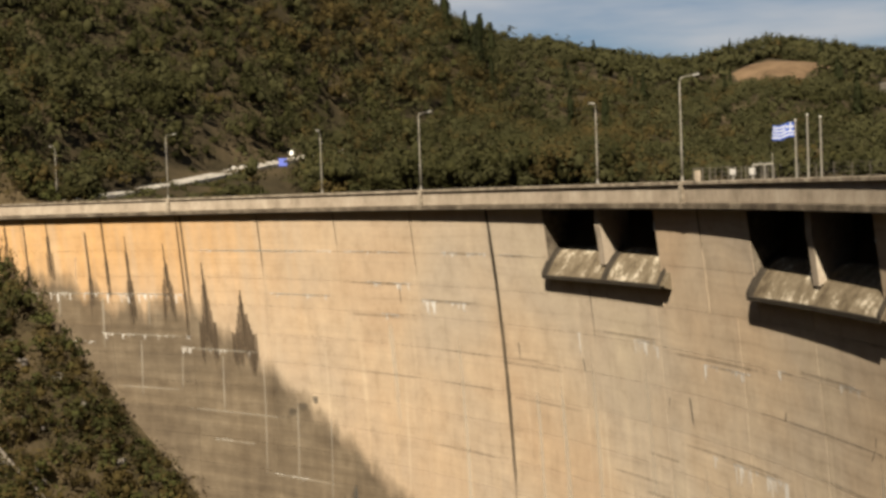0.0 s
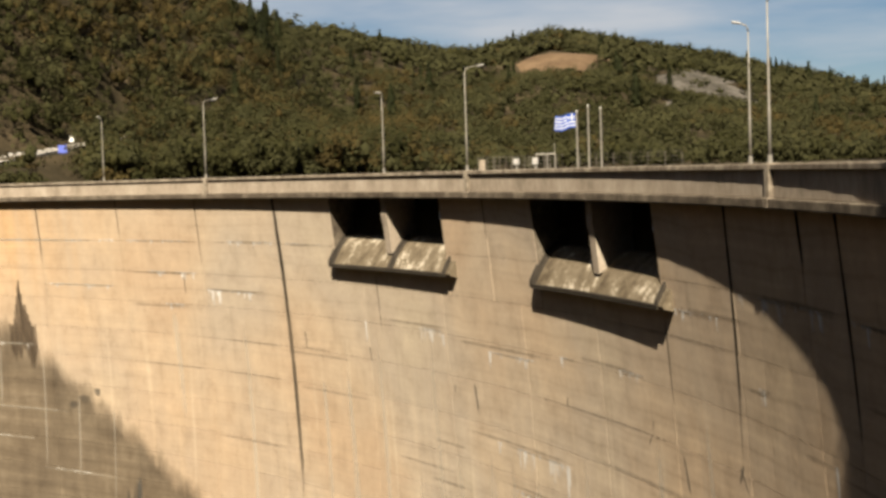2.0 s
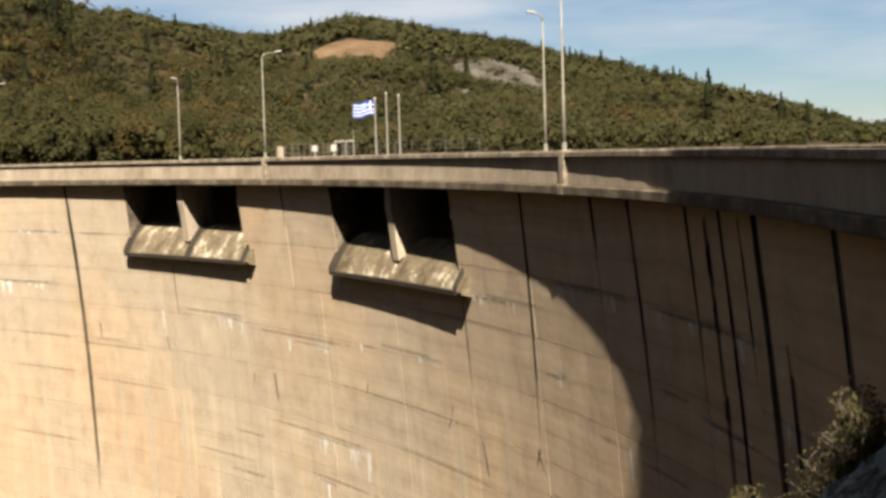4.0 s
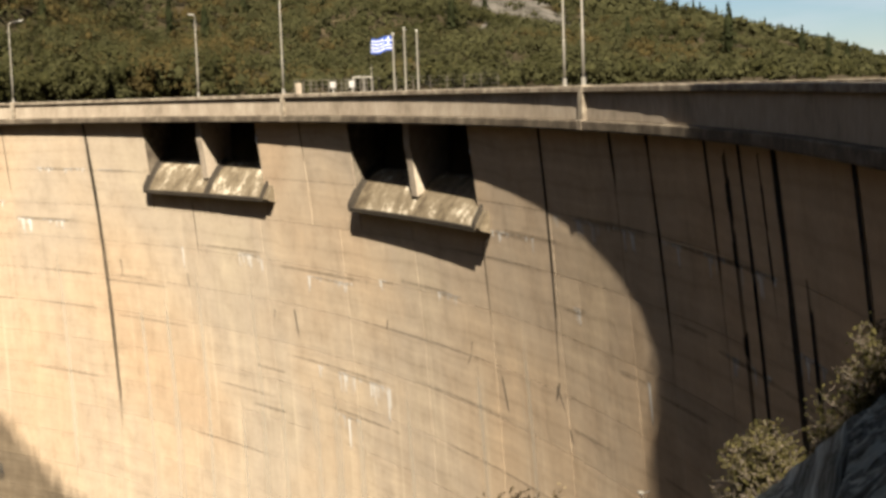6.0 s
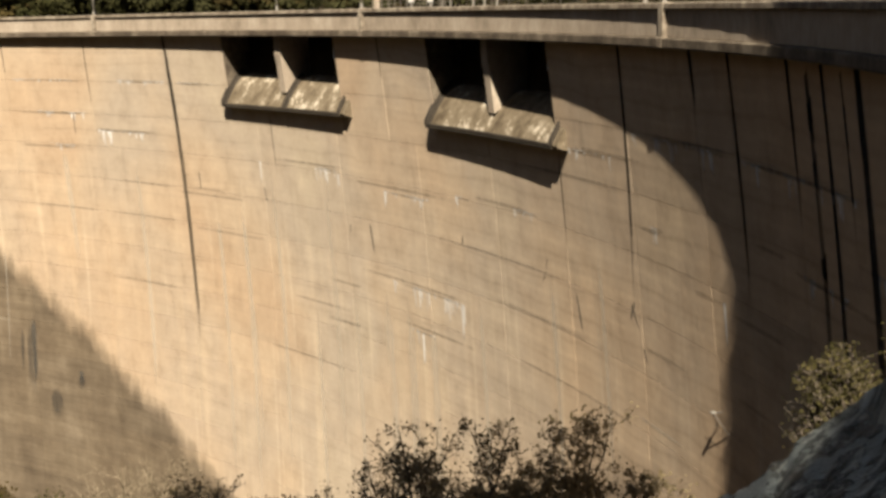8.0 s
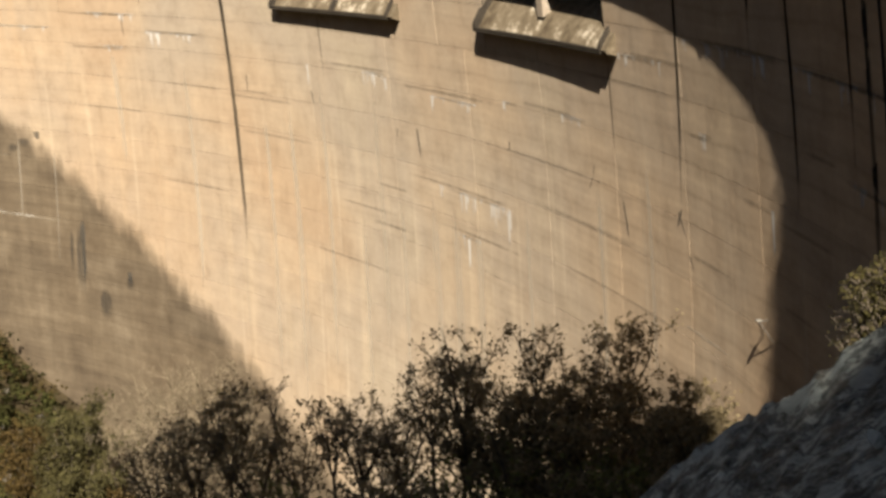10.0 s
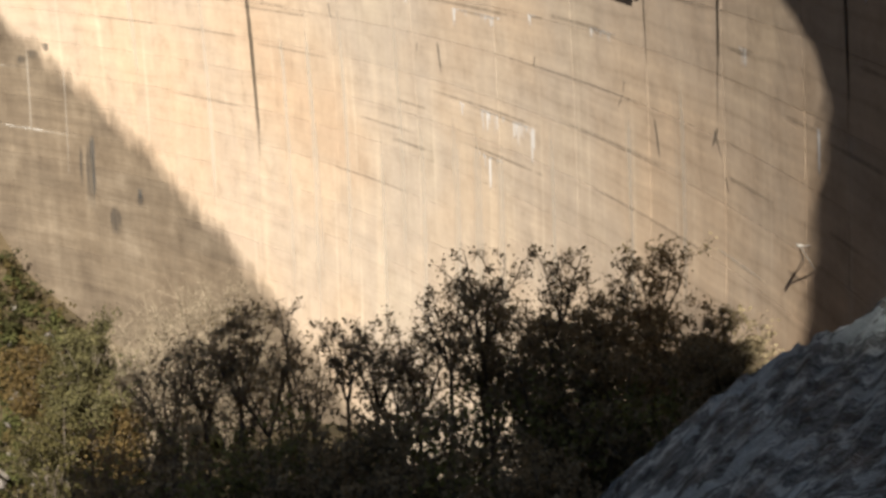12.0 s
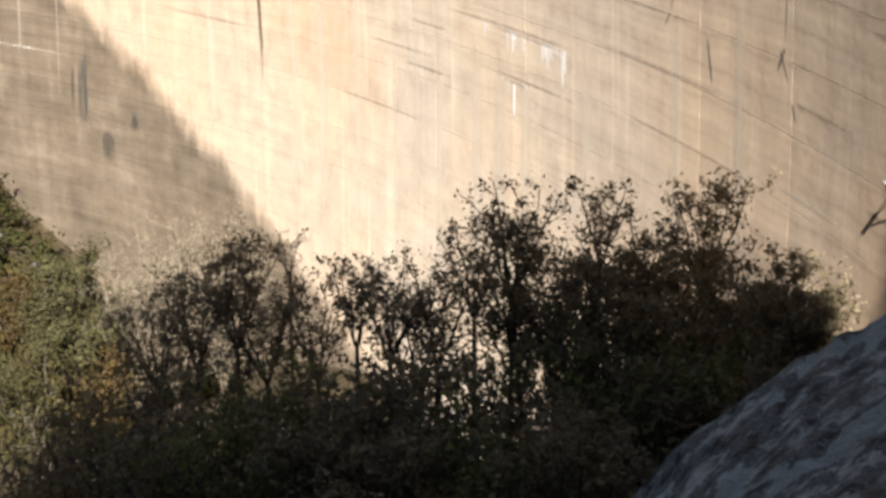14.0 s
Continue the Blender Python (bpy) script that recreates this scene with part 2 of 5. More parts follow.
def foliage(name, dark, mid, light, scale=0.05, through_light=0.0):
    m, n, l, b = material(name, 0.75)
    co = n.new("ShaderNodeTexCoord").outputs["Object"]
    isl = n.new("ShaderNodeNewGeometry").outputs["Random Per Island"]
    broad = math_node(n, l, "ADD", math_node(n, l, "MULTIPLY", noise_tex(n, l, co, scale, 3.0, 0.6), 0.45), math_node(n, l, "MULTIPLY", noise_tex(n, l, co, scale * 5.0, 2.0, 0.5), 0.62))
    broad = math_node(n, l, "SUBTRACT", broad, 0.10)
    f = math_node(n, l, "ADD", broad, math_node(n, l, "MULTIPLY", math_node(n, l, "SUBTRACT", isl, 0.4), 0.14))
    r = ramp(n, [(0.25, dark), (0.5, mid), (0.78, light)])
    l.new(f, r.inputs["Fac"])
    l.new(r.outputs["Color"], b.inputs["Base Color"])
    b.inputs["Specular IOR Level"].default_value = 0.03
    if through_light:
        tr = n.new("ShaderNodeBsdfTranslucent")
        l.new(r.outputs["Color"], tr.inputs["Color"])
        mx = n.new("ShaderNodeMixShader")
        mx.inputs["Fac"].default_value = through_light
        l.new(b.outputs["BSDF"], mx.inputs[1])
        l.new(tr.outputs["BSDF"], mx.inputs[2])
        l.new(mx.outputs["Shader"], n["Material Output"].inputs["Surface"])
    return m


def marbled():
    """Slate-blue rock: drawn-out flaking bands, pale bare plates, rusty tints."""
    m, n, l, b = material("grey_rock", 0.75)
    co = n.new("ShaderNodeUVMap").outputs["UV"]
    v = mapped(n, l, co, (0.75, 1.25, 1))
    warp = n.new("ShaderNodeTexNoise")
    warp.inputs["Scale"].default_value = 0.9
    warp.inputs["Detail"].default_value = 4.0
    l.new(v, warp.inputs["Vector"])
    vm = n.new("ShaderNodeVectorMath")
    vm.operation = "MULTIPLY_ADD"
    l.new(warp.outputs["Color"], vm.inputs[0])
    vm.inputs[1].default_value = (0.5, 0.5, 0.5)
    l.new(v, vm.inputs[2])
    f = noise_tex(n, l, vm.outputs[0], 1.3, 7.0, 0.66)
    r = ramp(n, [(0.38, (0.022, 0.027, 0.026)), (0.44, (0.085, 0.098, 0.092)), (0.475, (0.28, 0.31, 0.285)), (0.505, (0.065, 0.072, 0.066)), (0.55, (0.36, 0.39, 0.355)), (0.62, (0.66, 0.70, 0.64))])
    l.new(f, r.inputs["Fac"])
    col = r.outputs["Color"]
    tint = ramp(n, [(0.52, (0, 0, 0)), (0.68, (1, 1, 1))])
    l.new(noise_tex(n, l, v, 0.55, 5.0, 0.6), tint.inputs["Fac"])
    col = mixc(n, l, math_node(n, l, "MULTIPLY", tint.outputs["Color"], 0.65), col, mixc(n, l, f, (0.06, 0.047, 0.033), (0.34, 0.28, 0.205)))
    plate = ramp(n, [(0.565, (0, 0, 0)), (0.585, (1, 1, 1))])
    l.new(noise_tex(n, l, mapped(n, l, vm.outputs[0], (1, 1, 1), (0, 0, 0.3)), 0.62, 3.0, 0.55), plate.inputs["Fac"])
    col = mixc(n, l, math_node(n, l, "MULTIPLY", plate.outputs["Color"], 0.8), col, mixc(n, l, f, (0.36, 0.41, 0.39), (0.62, 0.69, 0.65)))
    col = mixc(n, l, 1.0, col, (1.02, 1.02, 1.02), "MULTIPLY")
    l.new(col, b.inputs["Base Color"])
    g = noise_tex(n, l, v, 9.0, 5.0, 0.7)
    hgt = math_node(n, l, "ADD", math_node(n, l, "MULTIPLY", f, 1.2), math_node(n, l, "ADD", math_node(n, l, "MULTIPLY", g, 0.35), math_node(n, l, "MULTIPLY", plate.outputs["Color"], 0.12)))
    bump(n, l, b, hgt, 1.0, 0.9)
    return m


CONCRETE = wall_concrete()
PARAPET = simple("parapet_concrete", [(0.36, (0.185, 0.148, 0.108)), (0.46, (0.245, 0.198, 0.146)), (0.54, (0.275, 0.225, 0.168)), (0.64, (0.33, 0.277, 0.210))], 0.45, 0.9, bump_scale=4.0, bump_strength=0.4, bump_dist=0.02, stretch=(1, 1, 0.6))
COPING = simple("coping_concrete", [(0.38, (0.085, 0.066, 0.047)), (0.5, (0.165, 0.134, 0.098)), (0.62, (0.27, 0.228, 0.17))], 1.1, 0.9, bump_scale=5.0)
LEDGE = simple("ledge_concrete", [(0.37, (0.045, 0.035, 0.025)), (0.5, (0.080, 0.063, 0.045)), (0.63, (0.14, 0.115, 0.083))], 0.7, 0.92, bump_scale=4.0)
CHUTE = simple("chute_concrete", [(0.36, (0.060, 0.045, 0.028)), (0.46, (0.100, 0.078, 0.050)), (0.54, (0.138, 0.110, 0.073)), (0.57, (0.17, 0.14, 0.097)), (0.60, (0.33, 0.285, 0.215))], 0.55, 0.9, bump_scale=3.0, bump_strength=0.15)
# near-black concrete; the spillway recess's shade is put into this colour
DARKCON = simple("shade_dark_concrete", [(0.3, (0.022, 0.018, 0.014)), (0.7, (0.055, 0.045, 0.033))], 0.5, 0.95, bump_scale=3.0)
ASPHALT = simple("asphalt", [(0.3, (0.045, 0.045, 0.045)), (0.7, (0.075, 0.072, 0.068))], 2.0, 0.9, bump_scale=20.0)
STEEL = simple("galvanised_steel", [(0.3, (0.15, 0.135, 0.11)), (0.7, (0.25, 0.228, 0.19))], 3.0, 0.55, 0.3)
GATE = simple("gate_paint", [(0.3, (0.10, 0.14, 0.16)), (0.7, (0.22, 0.28, 0.31))], 1.0, 0.6, 0.1)
WIRE = simple("rusty_wire", [(0.3, (0.06, 0.05, 0.038)), (0.7, (0.13, 0.11, 0.085))], 3.0, 0.7, 0.2)
SKYGAP = simple("sky_gap_blue", [(0.3, (0.36, 0.44, 0.50)), (0.7, (0.52, 0.60, 0.66))], 1.0, 0.6)
LAMP = simple("lamp_housing", [(0.3, (0.25, 0.235, 0.21)), (0.7, (0.36, 0.34, 0.31))], 6.0, 0.4)
WHITE = simple("white_paint", [(0.3, (0.58, 0.56, 0.52)), (0.7, (0.70, 0.68, 0.64))], 3.0, 0.5)
CLOTH = simple("white_cloth", [(0.3, (0.36, 0.37, 0.40)), (0.7, (0.44, 0.45, 0.48))], 3.0, 0.9)
BLUE = simple("blue_cloth", [(0.3, (0.02, 0.05, 0.24)), (0.7, (0.035, 0.08, 0.33))], 4.0, 0.8)
SIGNBLUE = simple("blue_enamel", [(0.3, (0.07, 0.095, 0.34)), (0.7, (0.10, 0.13, 0.42))], 4.0, 0.4)
SOIL = simple("hill_soil", [(0.25, (0.014, 0.0115, 0.0055)), (0.45, (0.028, 0.0215, 0.0110)), (0.6, (0.052, 0.038, 0.020)), (0.78, (0.11, 0.080, 0.046))], 0.06, 0.95, bump_scale=0.8, bump_strength=0.6, bump_dist=0.5)
REDSOIL = simple("red_soil", [(0.36, (0.062, 0.039, 0.021)), (0.64, (0.135, 0.089, 0.05))], 0.08, 0.95, bump_scale=0.6, bump_strength=0.5, bump_dist=0.4)
STONE = simple("limestone", [(0.36, (0.055, 0.047, 0.039)), (0.5, (0.13, 0.114, 0.096)), (0.64, (0.25, 0.225, 0.195))], 0.35, 0.95, bump_scale=1.6, bump_strength=0.7, bump_dist=0.3)
SCREE = simple("scree_stone", [(0.36, (0.020, 0.018, 0.012)), (0.5, (0.062, 0.054, 0.042)), (0.64, (0.125, 0.112, 0.094))], 0.12, 0.95, bump_scale=0.5, bump_strength=0.8, bump_dist=0.8)
ROADSTONE = simple("pale_gravel", [(0.38, (0.17, 0.152, 0.125)), (0.62, (0.31, 0.285, 0.245))], 0.6, 0.95, bump_scale=5.0)
BARK = simple("bark", [(0.36, (0.060, 0.048, 0.035)), (0.64, (0.15, 0.122, 0.092))], 3.0, 0.95, bump_scale=12.0)
DRYTWIG = simple("dry_twigs", [(0.3, (0.085, 0.068, 0.042)), (0.7, (0.20, 0.160, 0.108))], 2.0, 0.95, island=0.4)
F_OAK = foliage("oak_foliage", (0.0090, 0.0092, 0.0030), (0.0205, 0.0195, 0.0066), (0.044, 0.0380, 0.0128))
F_OLIVE = foliage("olive_foliage", (0.0165, 0.0160, 0.0064), (0.0278, 0.0264, 0.0104), (0.043, 0.0400, 0.0160))
F_RUST = foliage("autumn_foliage", (0.019, 0.0140, 0.0048), (0.036, 0.0265, 0.0090), (0.058, 0.0400, 0.0140))
F_PINE = foliage("conifer_foliage", (0.006, 0.0068, 0.0026), (0.012, 0.0135, 0.0048), (0.022, 0.023, 0.0085))
F_SHRUB = foliage("shrub_foliage", (0.021, 0.019, 0.008), (0.053, 0.047, 0.019), (0.092, 0.079, 0.034), 0.3)
F_LEAF = foliage("broad_leaf", (0.13, 0.102, 0.058), (0.26, 0.206, 0.114), (0.40, 0.32, 0.18), 0.4, 0.45)
F_GREEN = foliage("green_leaf", (0.020, 0.022, 0.007), (0.046, 0.047, 0.015), (0.090, 0.084, 0.028), 0.5, 0.25)
F_GOLD = foliage("golden_leaf", (0.026, 0.024, 0.009), (0.062, 0.053, 0.020), (0.13, 0.102, 0.042), 0.6, 0.3)
F_SPRIG = foliage("sprig_leaf", (0.09, 0.088, 0.030), (0.19, 0.18, 0.062), (0.33, 0.30, 0.11), 0.5, 0.4)
F_AMBER = foliage("amber_leaf", (0.035, 0.024, 0.009), (0.085, 0.058, 0.021), (0.15, 0.10, 0.038), 0.6, 0.3)
ROCK = marbled()
SLAB = simple("pale_slab", [(0.36, (0.10, 0.112, 0.105)), (0.5, (0.24, 0.265, 0.25)), (0.64, (0.46, 0.50, 0.47))], 0.9, 0.85, bump_scale=5.0, bump_strength=0.8, bump_dist=0.1)
M_BLACK = mark("black_seepage", (0.010, 0.0085, 0.007), 0.86, 1.0, 60.0, 2.0)
M_DARK = mark("dark_seepage", (0.075, 0.060, 0.042), 0.85, 1.0)
M_WHITE = mark("lime_bloom", (0.62, 0.58, 0.52), 0.8, 2.2, 12.0, 3.0, 0.9)
M_LINE = mark("lift_line", (0.10, 0.083, 0.06), 0.26, 0.5)
M_EDGE = mark("stained_lift_edge", (0.105, 0.083, 0.057), 0.32, 0.8, 3.0, 2.5, 1.6)
M_CHIP = mark("chipped", (0.09, 0.08, 0.065), 0.7, 1.6)
M_SEEP = mark("wet_seep", (0.045, 0.042, 0.037), 0.42, 0.8, 3.0, 1.6, 1.3)
M_TONGUE = mark("brown_tongue", (0.072, 0.052, 0.034), 0.80, 0.9, 30.0, 1.7, 2.2)
M_LIME = mark("lime_line", (0.42, 0.37, 0.29), 0.34, 1.2, 6.0)
M_PALE = mark("pale_runoff", (0.50, 0.425, 0.32), 0.5, 0.8)

# ---- mesh helpers ----
def link_mesh(name, verts, faces, mats, parent=None, label="", mat_index=None, smooth=False, uvs=None):
    """One mesh object from arrays. faces: an array of quads or triangles, or a list of tuples."""
    me = bpy.data.meshes.new(name)
    if isinstance(faces, np.ndarray):
        k = faces.shape[1]
        me.vertices.add(len(verts))
        me.vertices.foreach_set("co", np.asarray(verts, np.float32).ravel())
        me.loops.add(faces.size)
        me.loops.foreach_set("vertex_index", faces.astype(np.int32).ravel())
        me.polygons.add(len(faces))
        me.polygons.foreach_set("loop_start", np.arange(0, faces.size, k, dtype=np.int32))
        me.polygons.foreach_set("loop_total", np.full(len(faces), k, np.int32))
    else:
        me.from_pydata([tuple(map(float, v)) for v in verts], [], faces)
    for m in mats if isinstance(mats, (list, tuple)) else [mats]:
        me.materials.append(m)
    if mat_index is not None:
        me.polygons.foreach_set("material_index", np.asarray(mat_index, np.int32))
    me.update(calc_edges=True)
    if uvs is not None:
        layer = me.uv_layers.new(name="uv")
        idx = np.empty(len(me.loops), np.int32)
        me.loops.foreach_get("vertex_index", idx)
        layer.data.foreach_set("uv", np.asarray(uvs, np.float32)[idx].ravel())
    if smooth:
        me.polygons.foreach_set("use_smooth", np.ones(len(me.polygons), bool))
    ob = new(name, me)
    if parent is not None:
        ob.parent = parent
    if label:
        ob["label"] = label
    return ob


def part(name, bm, mat, parent, label="", smooth=False):
    me = bpy.data.meshes.new(name)
    bmesh.ops.recalc_face_normals(bm, faces=bm.faces)
    bm.to_mesh(me)
    bm.free()
    for m in mat if isinstance(mat, (list, tuple)) else [mat]:
        me.materials.append(m)
    if smooth:
        me.polygons.foreach_set("use_smooth", np.ones(len(me.polygons), bool))
    ob = new(name, me)
    if parent is not None:
        ob.parent = parent
    if label:
        ob["label"] = label
    return ob


def box_bm(bm, m, sx, sy, sz, bevel=0.0):
    r = bmesh.ops.create_cube(bm, size=1.0, matrix=m @ Matrix.Diagonal((sx, sy, sz, 1)))
    if bevel:
        es = list({e for v in r["verts"] for e in v.link_edges})
        bmesh.ops.bevel(bm, geom=es, offset=bevel, segments=1, affect="EDGES")


def tube(bm, pts, radii, seg=8):
    """A tapered tube along points."""
    pts = [Vector(p) for p in pts]
    rings = []
    for i, p in enumerate(pts):
        d = (pts[min(i + 1, len(pts) - 1)] - pts[max(i - 1, 0)]).normalized()
        a = d.orthogonal().normalized() if abs(d.z) < 0.99 else Vector((1, 0, 0))
        a = (Vector((0, 0, 1)).cross(d)).normalized() if abs(d.z) < 0.99 else Vector((1, 0, 0))
        c = d.cross(a)
        r = radii[i] if isinstance(radii, (list, tuple)) else radii
        rings.append([bm.verts.new(p + a * r * math.cos(k * 2 * math.pi / seg) + c * r * math.sin(k * 2 * math.pi / seg)) for k in range(seg)])
    for r0, r1 in zip(rings, rings[1:]):
        for k in range(seg):
            bm.faces.new((r0[k], r0[(k + 1) % seg], r1[(k + 1) % seg], r1[k]))
    bm.faces.new(rings[0][::-1])
    bm.faces.new(rings[-1])


# ---- the arch dam: plan circle, crest and face ----
CX, CY, R = -134.61, 71.22, 160.10       # centre of the arch, radius of the parapet's face
CREST, LEDGE_Z = -0.31, -2.42            # top of the coping, underside of the crest ledge
SEAT = -1.92                             # foot of the parapet on the ledge
TOP_OFF = 0.50                           # the face stands this far behind the parapet's face
THETA_A, THETA_B = 68.0, -26.0           # ends of the arch


def on_arch(theta, r, z=0.0):
    """A point over the plan circle; the near end bends in towards its abutment."""
    a = radians(theta)
    k = 1 - min(0.05 * (max(-theta - 4.0, 0.0) / 6.5) ** 2, 0.08)
    return ((CX + r * math.cos(a)) * k, (CY + r * math.sin(a)) * k, z)


def face_r(z):
    d = min(max(-2.1 - z, 0.0), 36.0)
    return R + TOP_OFF + 0.13 * d - 0.0020 * d * d


def sweep(name, profile, t0, t1, step, mat, parent=None, label=""):
    """A closed profile of (offset behind the parapet's face, height) swept along the arch."""
    n = max(1, math.ceil(abs(t1 - t0) / step))
    verts, faces, k = [], [], len(profile)
    for i in range(n + 1):
        t = t0 + (t1 - t0) * i / n
        verts += [on_arch(t, R + o, z) for o, z in profile]
    for i in range(n):
        for j in range(k):
            a, b2 = i * k + j, i * k + (j + 1) % k
            faces.append((a, b2, b2 + k, a + k))
    faces += [tuple(range(k))[::-1], tuple(range(n * k, n * k + k))]
    ob = link_mesh(name, verts, faces, mat, parent, label)
    bm = bmesh.new()
    bm.from_mesh(ob.data)
    bmesh.ops.recalc_face_normals(bm, faces=bm.faces)
    bm.to_mesh(ob.data)
    bm.free()
    return ob


def arch_block(name, t0, t1, z0, z1, front, thick, mat, parent, label="", cols=None, rows=None):
    """A block of the face between two angles and heights; front: how far its skin lies behind the face."""
    nt = cols or max(1, math.ceil(abs(t1 - t0) / 1.4))
    nz = rows or max(1, math.ceil(abs(z1 - z0) / 3.5))
    verts, uvs, faces = [], [], []
    for layer in (front, front + thick):
        for j in range(nz + 1):
            z = z0 + (z1 - z0) * j / nz
            for i in range(nt + 1):
                t = t0 + (t1 - t0) * i / nt
                verts.append(on_arch(t, face_r(z) + layer, z))
                uvs.append((radians(t) * R, z))
    w, h = nt + 1, (nt + 1) * (nz + 1)
    for j in range(nz):
        for i in range(nt):
            a = j * w + i
            faces.append((a, a + 1, a + 1 + w, a + w))
            faces.append((h + a, h + a + w, h + a + 1 + w, h + a + 1))
    for i in range(nt):
        faces.append((i, h + i, h + i + 1, i + 1))
        a = nz * w + i
        faces.append((a, a + 1, h + a + 1, h + a))
    for j in range(nz):
        a = j * w
        faces.append((a, a + w, h + a + w, h + a))
        a += nt
        faces.append((a, h + a, h + a + w, a + w))
    return link_mesh(name, verts, faces, mat, parent, label, uvs=uvs)


GATES = [(26.45, 19.35), (13.65, 6.60)]
FOOT = -66.0
dam = tagged(new("dam_wall"), "tan concrete arch dam wall with streaks and slanting grey foot", "dam", kind="structure")
rows_top, sill = -7.0, -8.0
for n, (a, b2) in enumerate([(THETA_A, 26.45), (19.35, 13.65), (6.60, THETA_B)]):
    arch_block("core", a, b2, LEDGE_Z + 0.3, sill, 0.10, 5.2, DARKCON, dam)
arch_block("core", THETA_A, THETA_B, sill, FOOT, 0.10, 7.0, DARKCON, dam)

# face panels between the joints and the lifts
JOINTS_TOP = [68.0, 61.6, 56.3, 50.95, 45.75, 40.5, 35.3, 30.1, 26.45]
JOINTS_MID = [19.35, 16.6, 13.65]
JOINTS_END = [6.6, 2.7, -0.9, -2.7, -5.3, -8.06, -11.0, -15.5, -20.5, -26.0]
JOINTS_ALL = [68.0, 61.6, 56.3, 50.95, 45.75, 40.5, 35.3, 30.1, 24.9, 19.9, 15.0, 10.6, 6.6, 2.8, -0.9, -2.7, -5.3, -8.06, -11.0, -15.5, -20.5, -26.0]
LIFTS = [-7.0, -10.4, -13.8, -17.2, -20.6, -24.0, -27.4, -30.8, -34.2, -37.6, -41.0, -44.4, -48.0, -52.0, -56.0, -61.0, -66.0]
rng = random.Random(11)


def panel(t0, t1, z0, z1, gap):
    g = math.degrees(gap / R)
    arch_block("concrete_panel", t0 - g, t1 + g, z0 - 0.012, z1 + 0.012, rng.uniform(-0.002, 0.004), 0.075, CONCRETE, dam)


for line in (JOINTS_TOP, JOINTS_MID, JOINTS_END):
    for a, b2 in zip(line, line[1:]):
        panel(a, b2, LEDGE_Z + 0.28, rows_top, 0.05)
for line in (JOINTS_TOP, JOINTS_MID, JOINTS_END):
    for a, b2 in zip(line, line[1:]):
        panel(a, b2, rows_top, LIFTS[1], 0.045)
for a, b2 in ((26.45, 22.9), (22.9, 19.35), (13.65, 10.6), (10.6, 6.60)):
    panel(a, b2, sill, LIFTS[1], 0.045)
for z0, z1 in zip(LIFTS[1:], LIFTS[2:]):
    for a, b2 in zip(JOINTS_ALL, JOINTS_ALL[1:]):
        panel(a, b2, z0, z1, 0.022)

# ---- crest: road slab, ledges, parapets ----
crest = tagged(new("crest"), "weathered concrete dam crest with parapets and road", "dam crest", kind="structure")
SPAN = 5.6
sweep("road_slab", [(0.02, -1.60), (SPAN - 0.32, -1.60), (SPAN - 0.32, LEDGE_Z + 0.02), (0.02, LEDGE_Z + 0.02)], THETA_A + 3, THETA_B, 1.2, DARKCON, crest)
sweep("road_surface", [(0.36, -1.598), (SPAN - 0.36, -1.598), (SPAN - 0.36, -1.40), (0.36, -1.40)], THETA_A + 3, THETA_B, 1.2, ASPHALT, crest, "worn asphalt on the dam crest")


def crest_run(name, o0, sign, bounds):
    """Parapet, coping and ledge in casting lengths. o0: face offset; sign -1 leans to the valley."""
    for a, b2 in zip(bounds, bounds[1:]):
        g = math.degrees(0.006 / R)
        prof = lambda pts: [(o0 + sign * o, z) for o, z in pts]
        sweep("parapet_wall", prof([(0.0, SEAT + 0.02), (0.0, CREST - 0.26), (-0.30, CREST - 0.26), (-0.30, SEAT + 0.02)]), a - g, b2 + g, 1.3, PARAPET, crest)
        sweep("coping", prof([(0.17, CREST - 0.258), (0.20, CREST - 0.23), (0.20, CREST - 0.02), (0.17, CREST), (-0.38, CREST), (-0.40, CREST - 0.02), (-0.40, CREST - 0.258)]), a - g, b2 + g, 1.3, COPING, crest)
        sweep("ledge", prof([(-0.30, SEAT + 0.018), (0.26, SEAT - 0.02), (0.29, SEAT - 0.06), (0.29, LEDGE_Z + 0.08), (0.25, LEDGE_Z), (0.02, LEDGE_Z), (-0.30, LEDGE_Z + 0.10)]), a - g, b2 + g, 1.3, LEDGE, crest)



SECTIONS = [71.0 - 5.72 * i for i in range(18)]
crest_run("front", 0.0, -1, SECTIONS)
crest_run("back", SPAN, 1, SECTIONS)

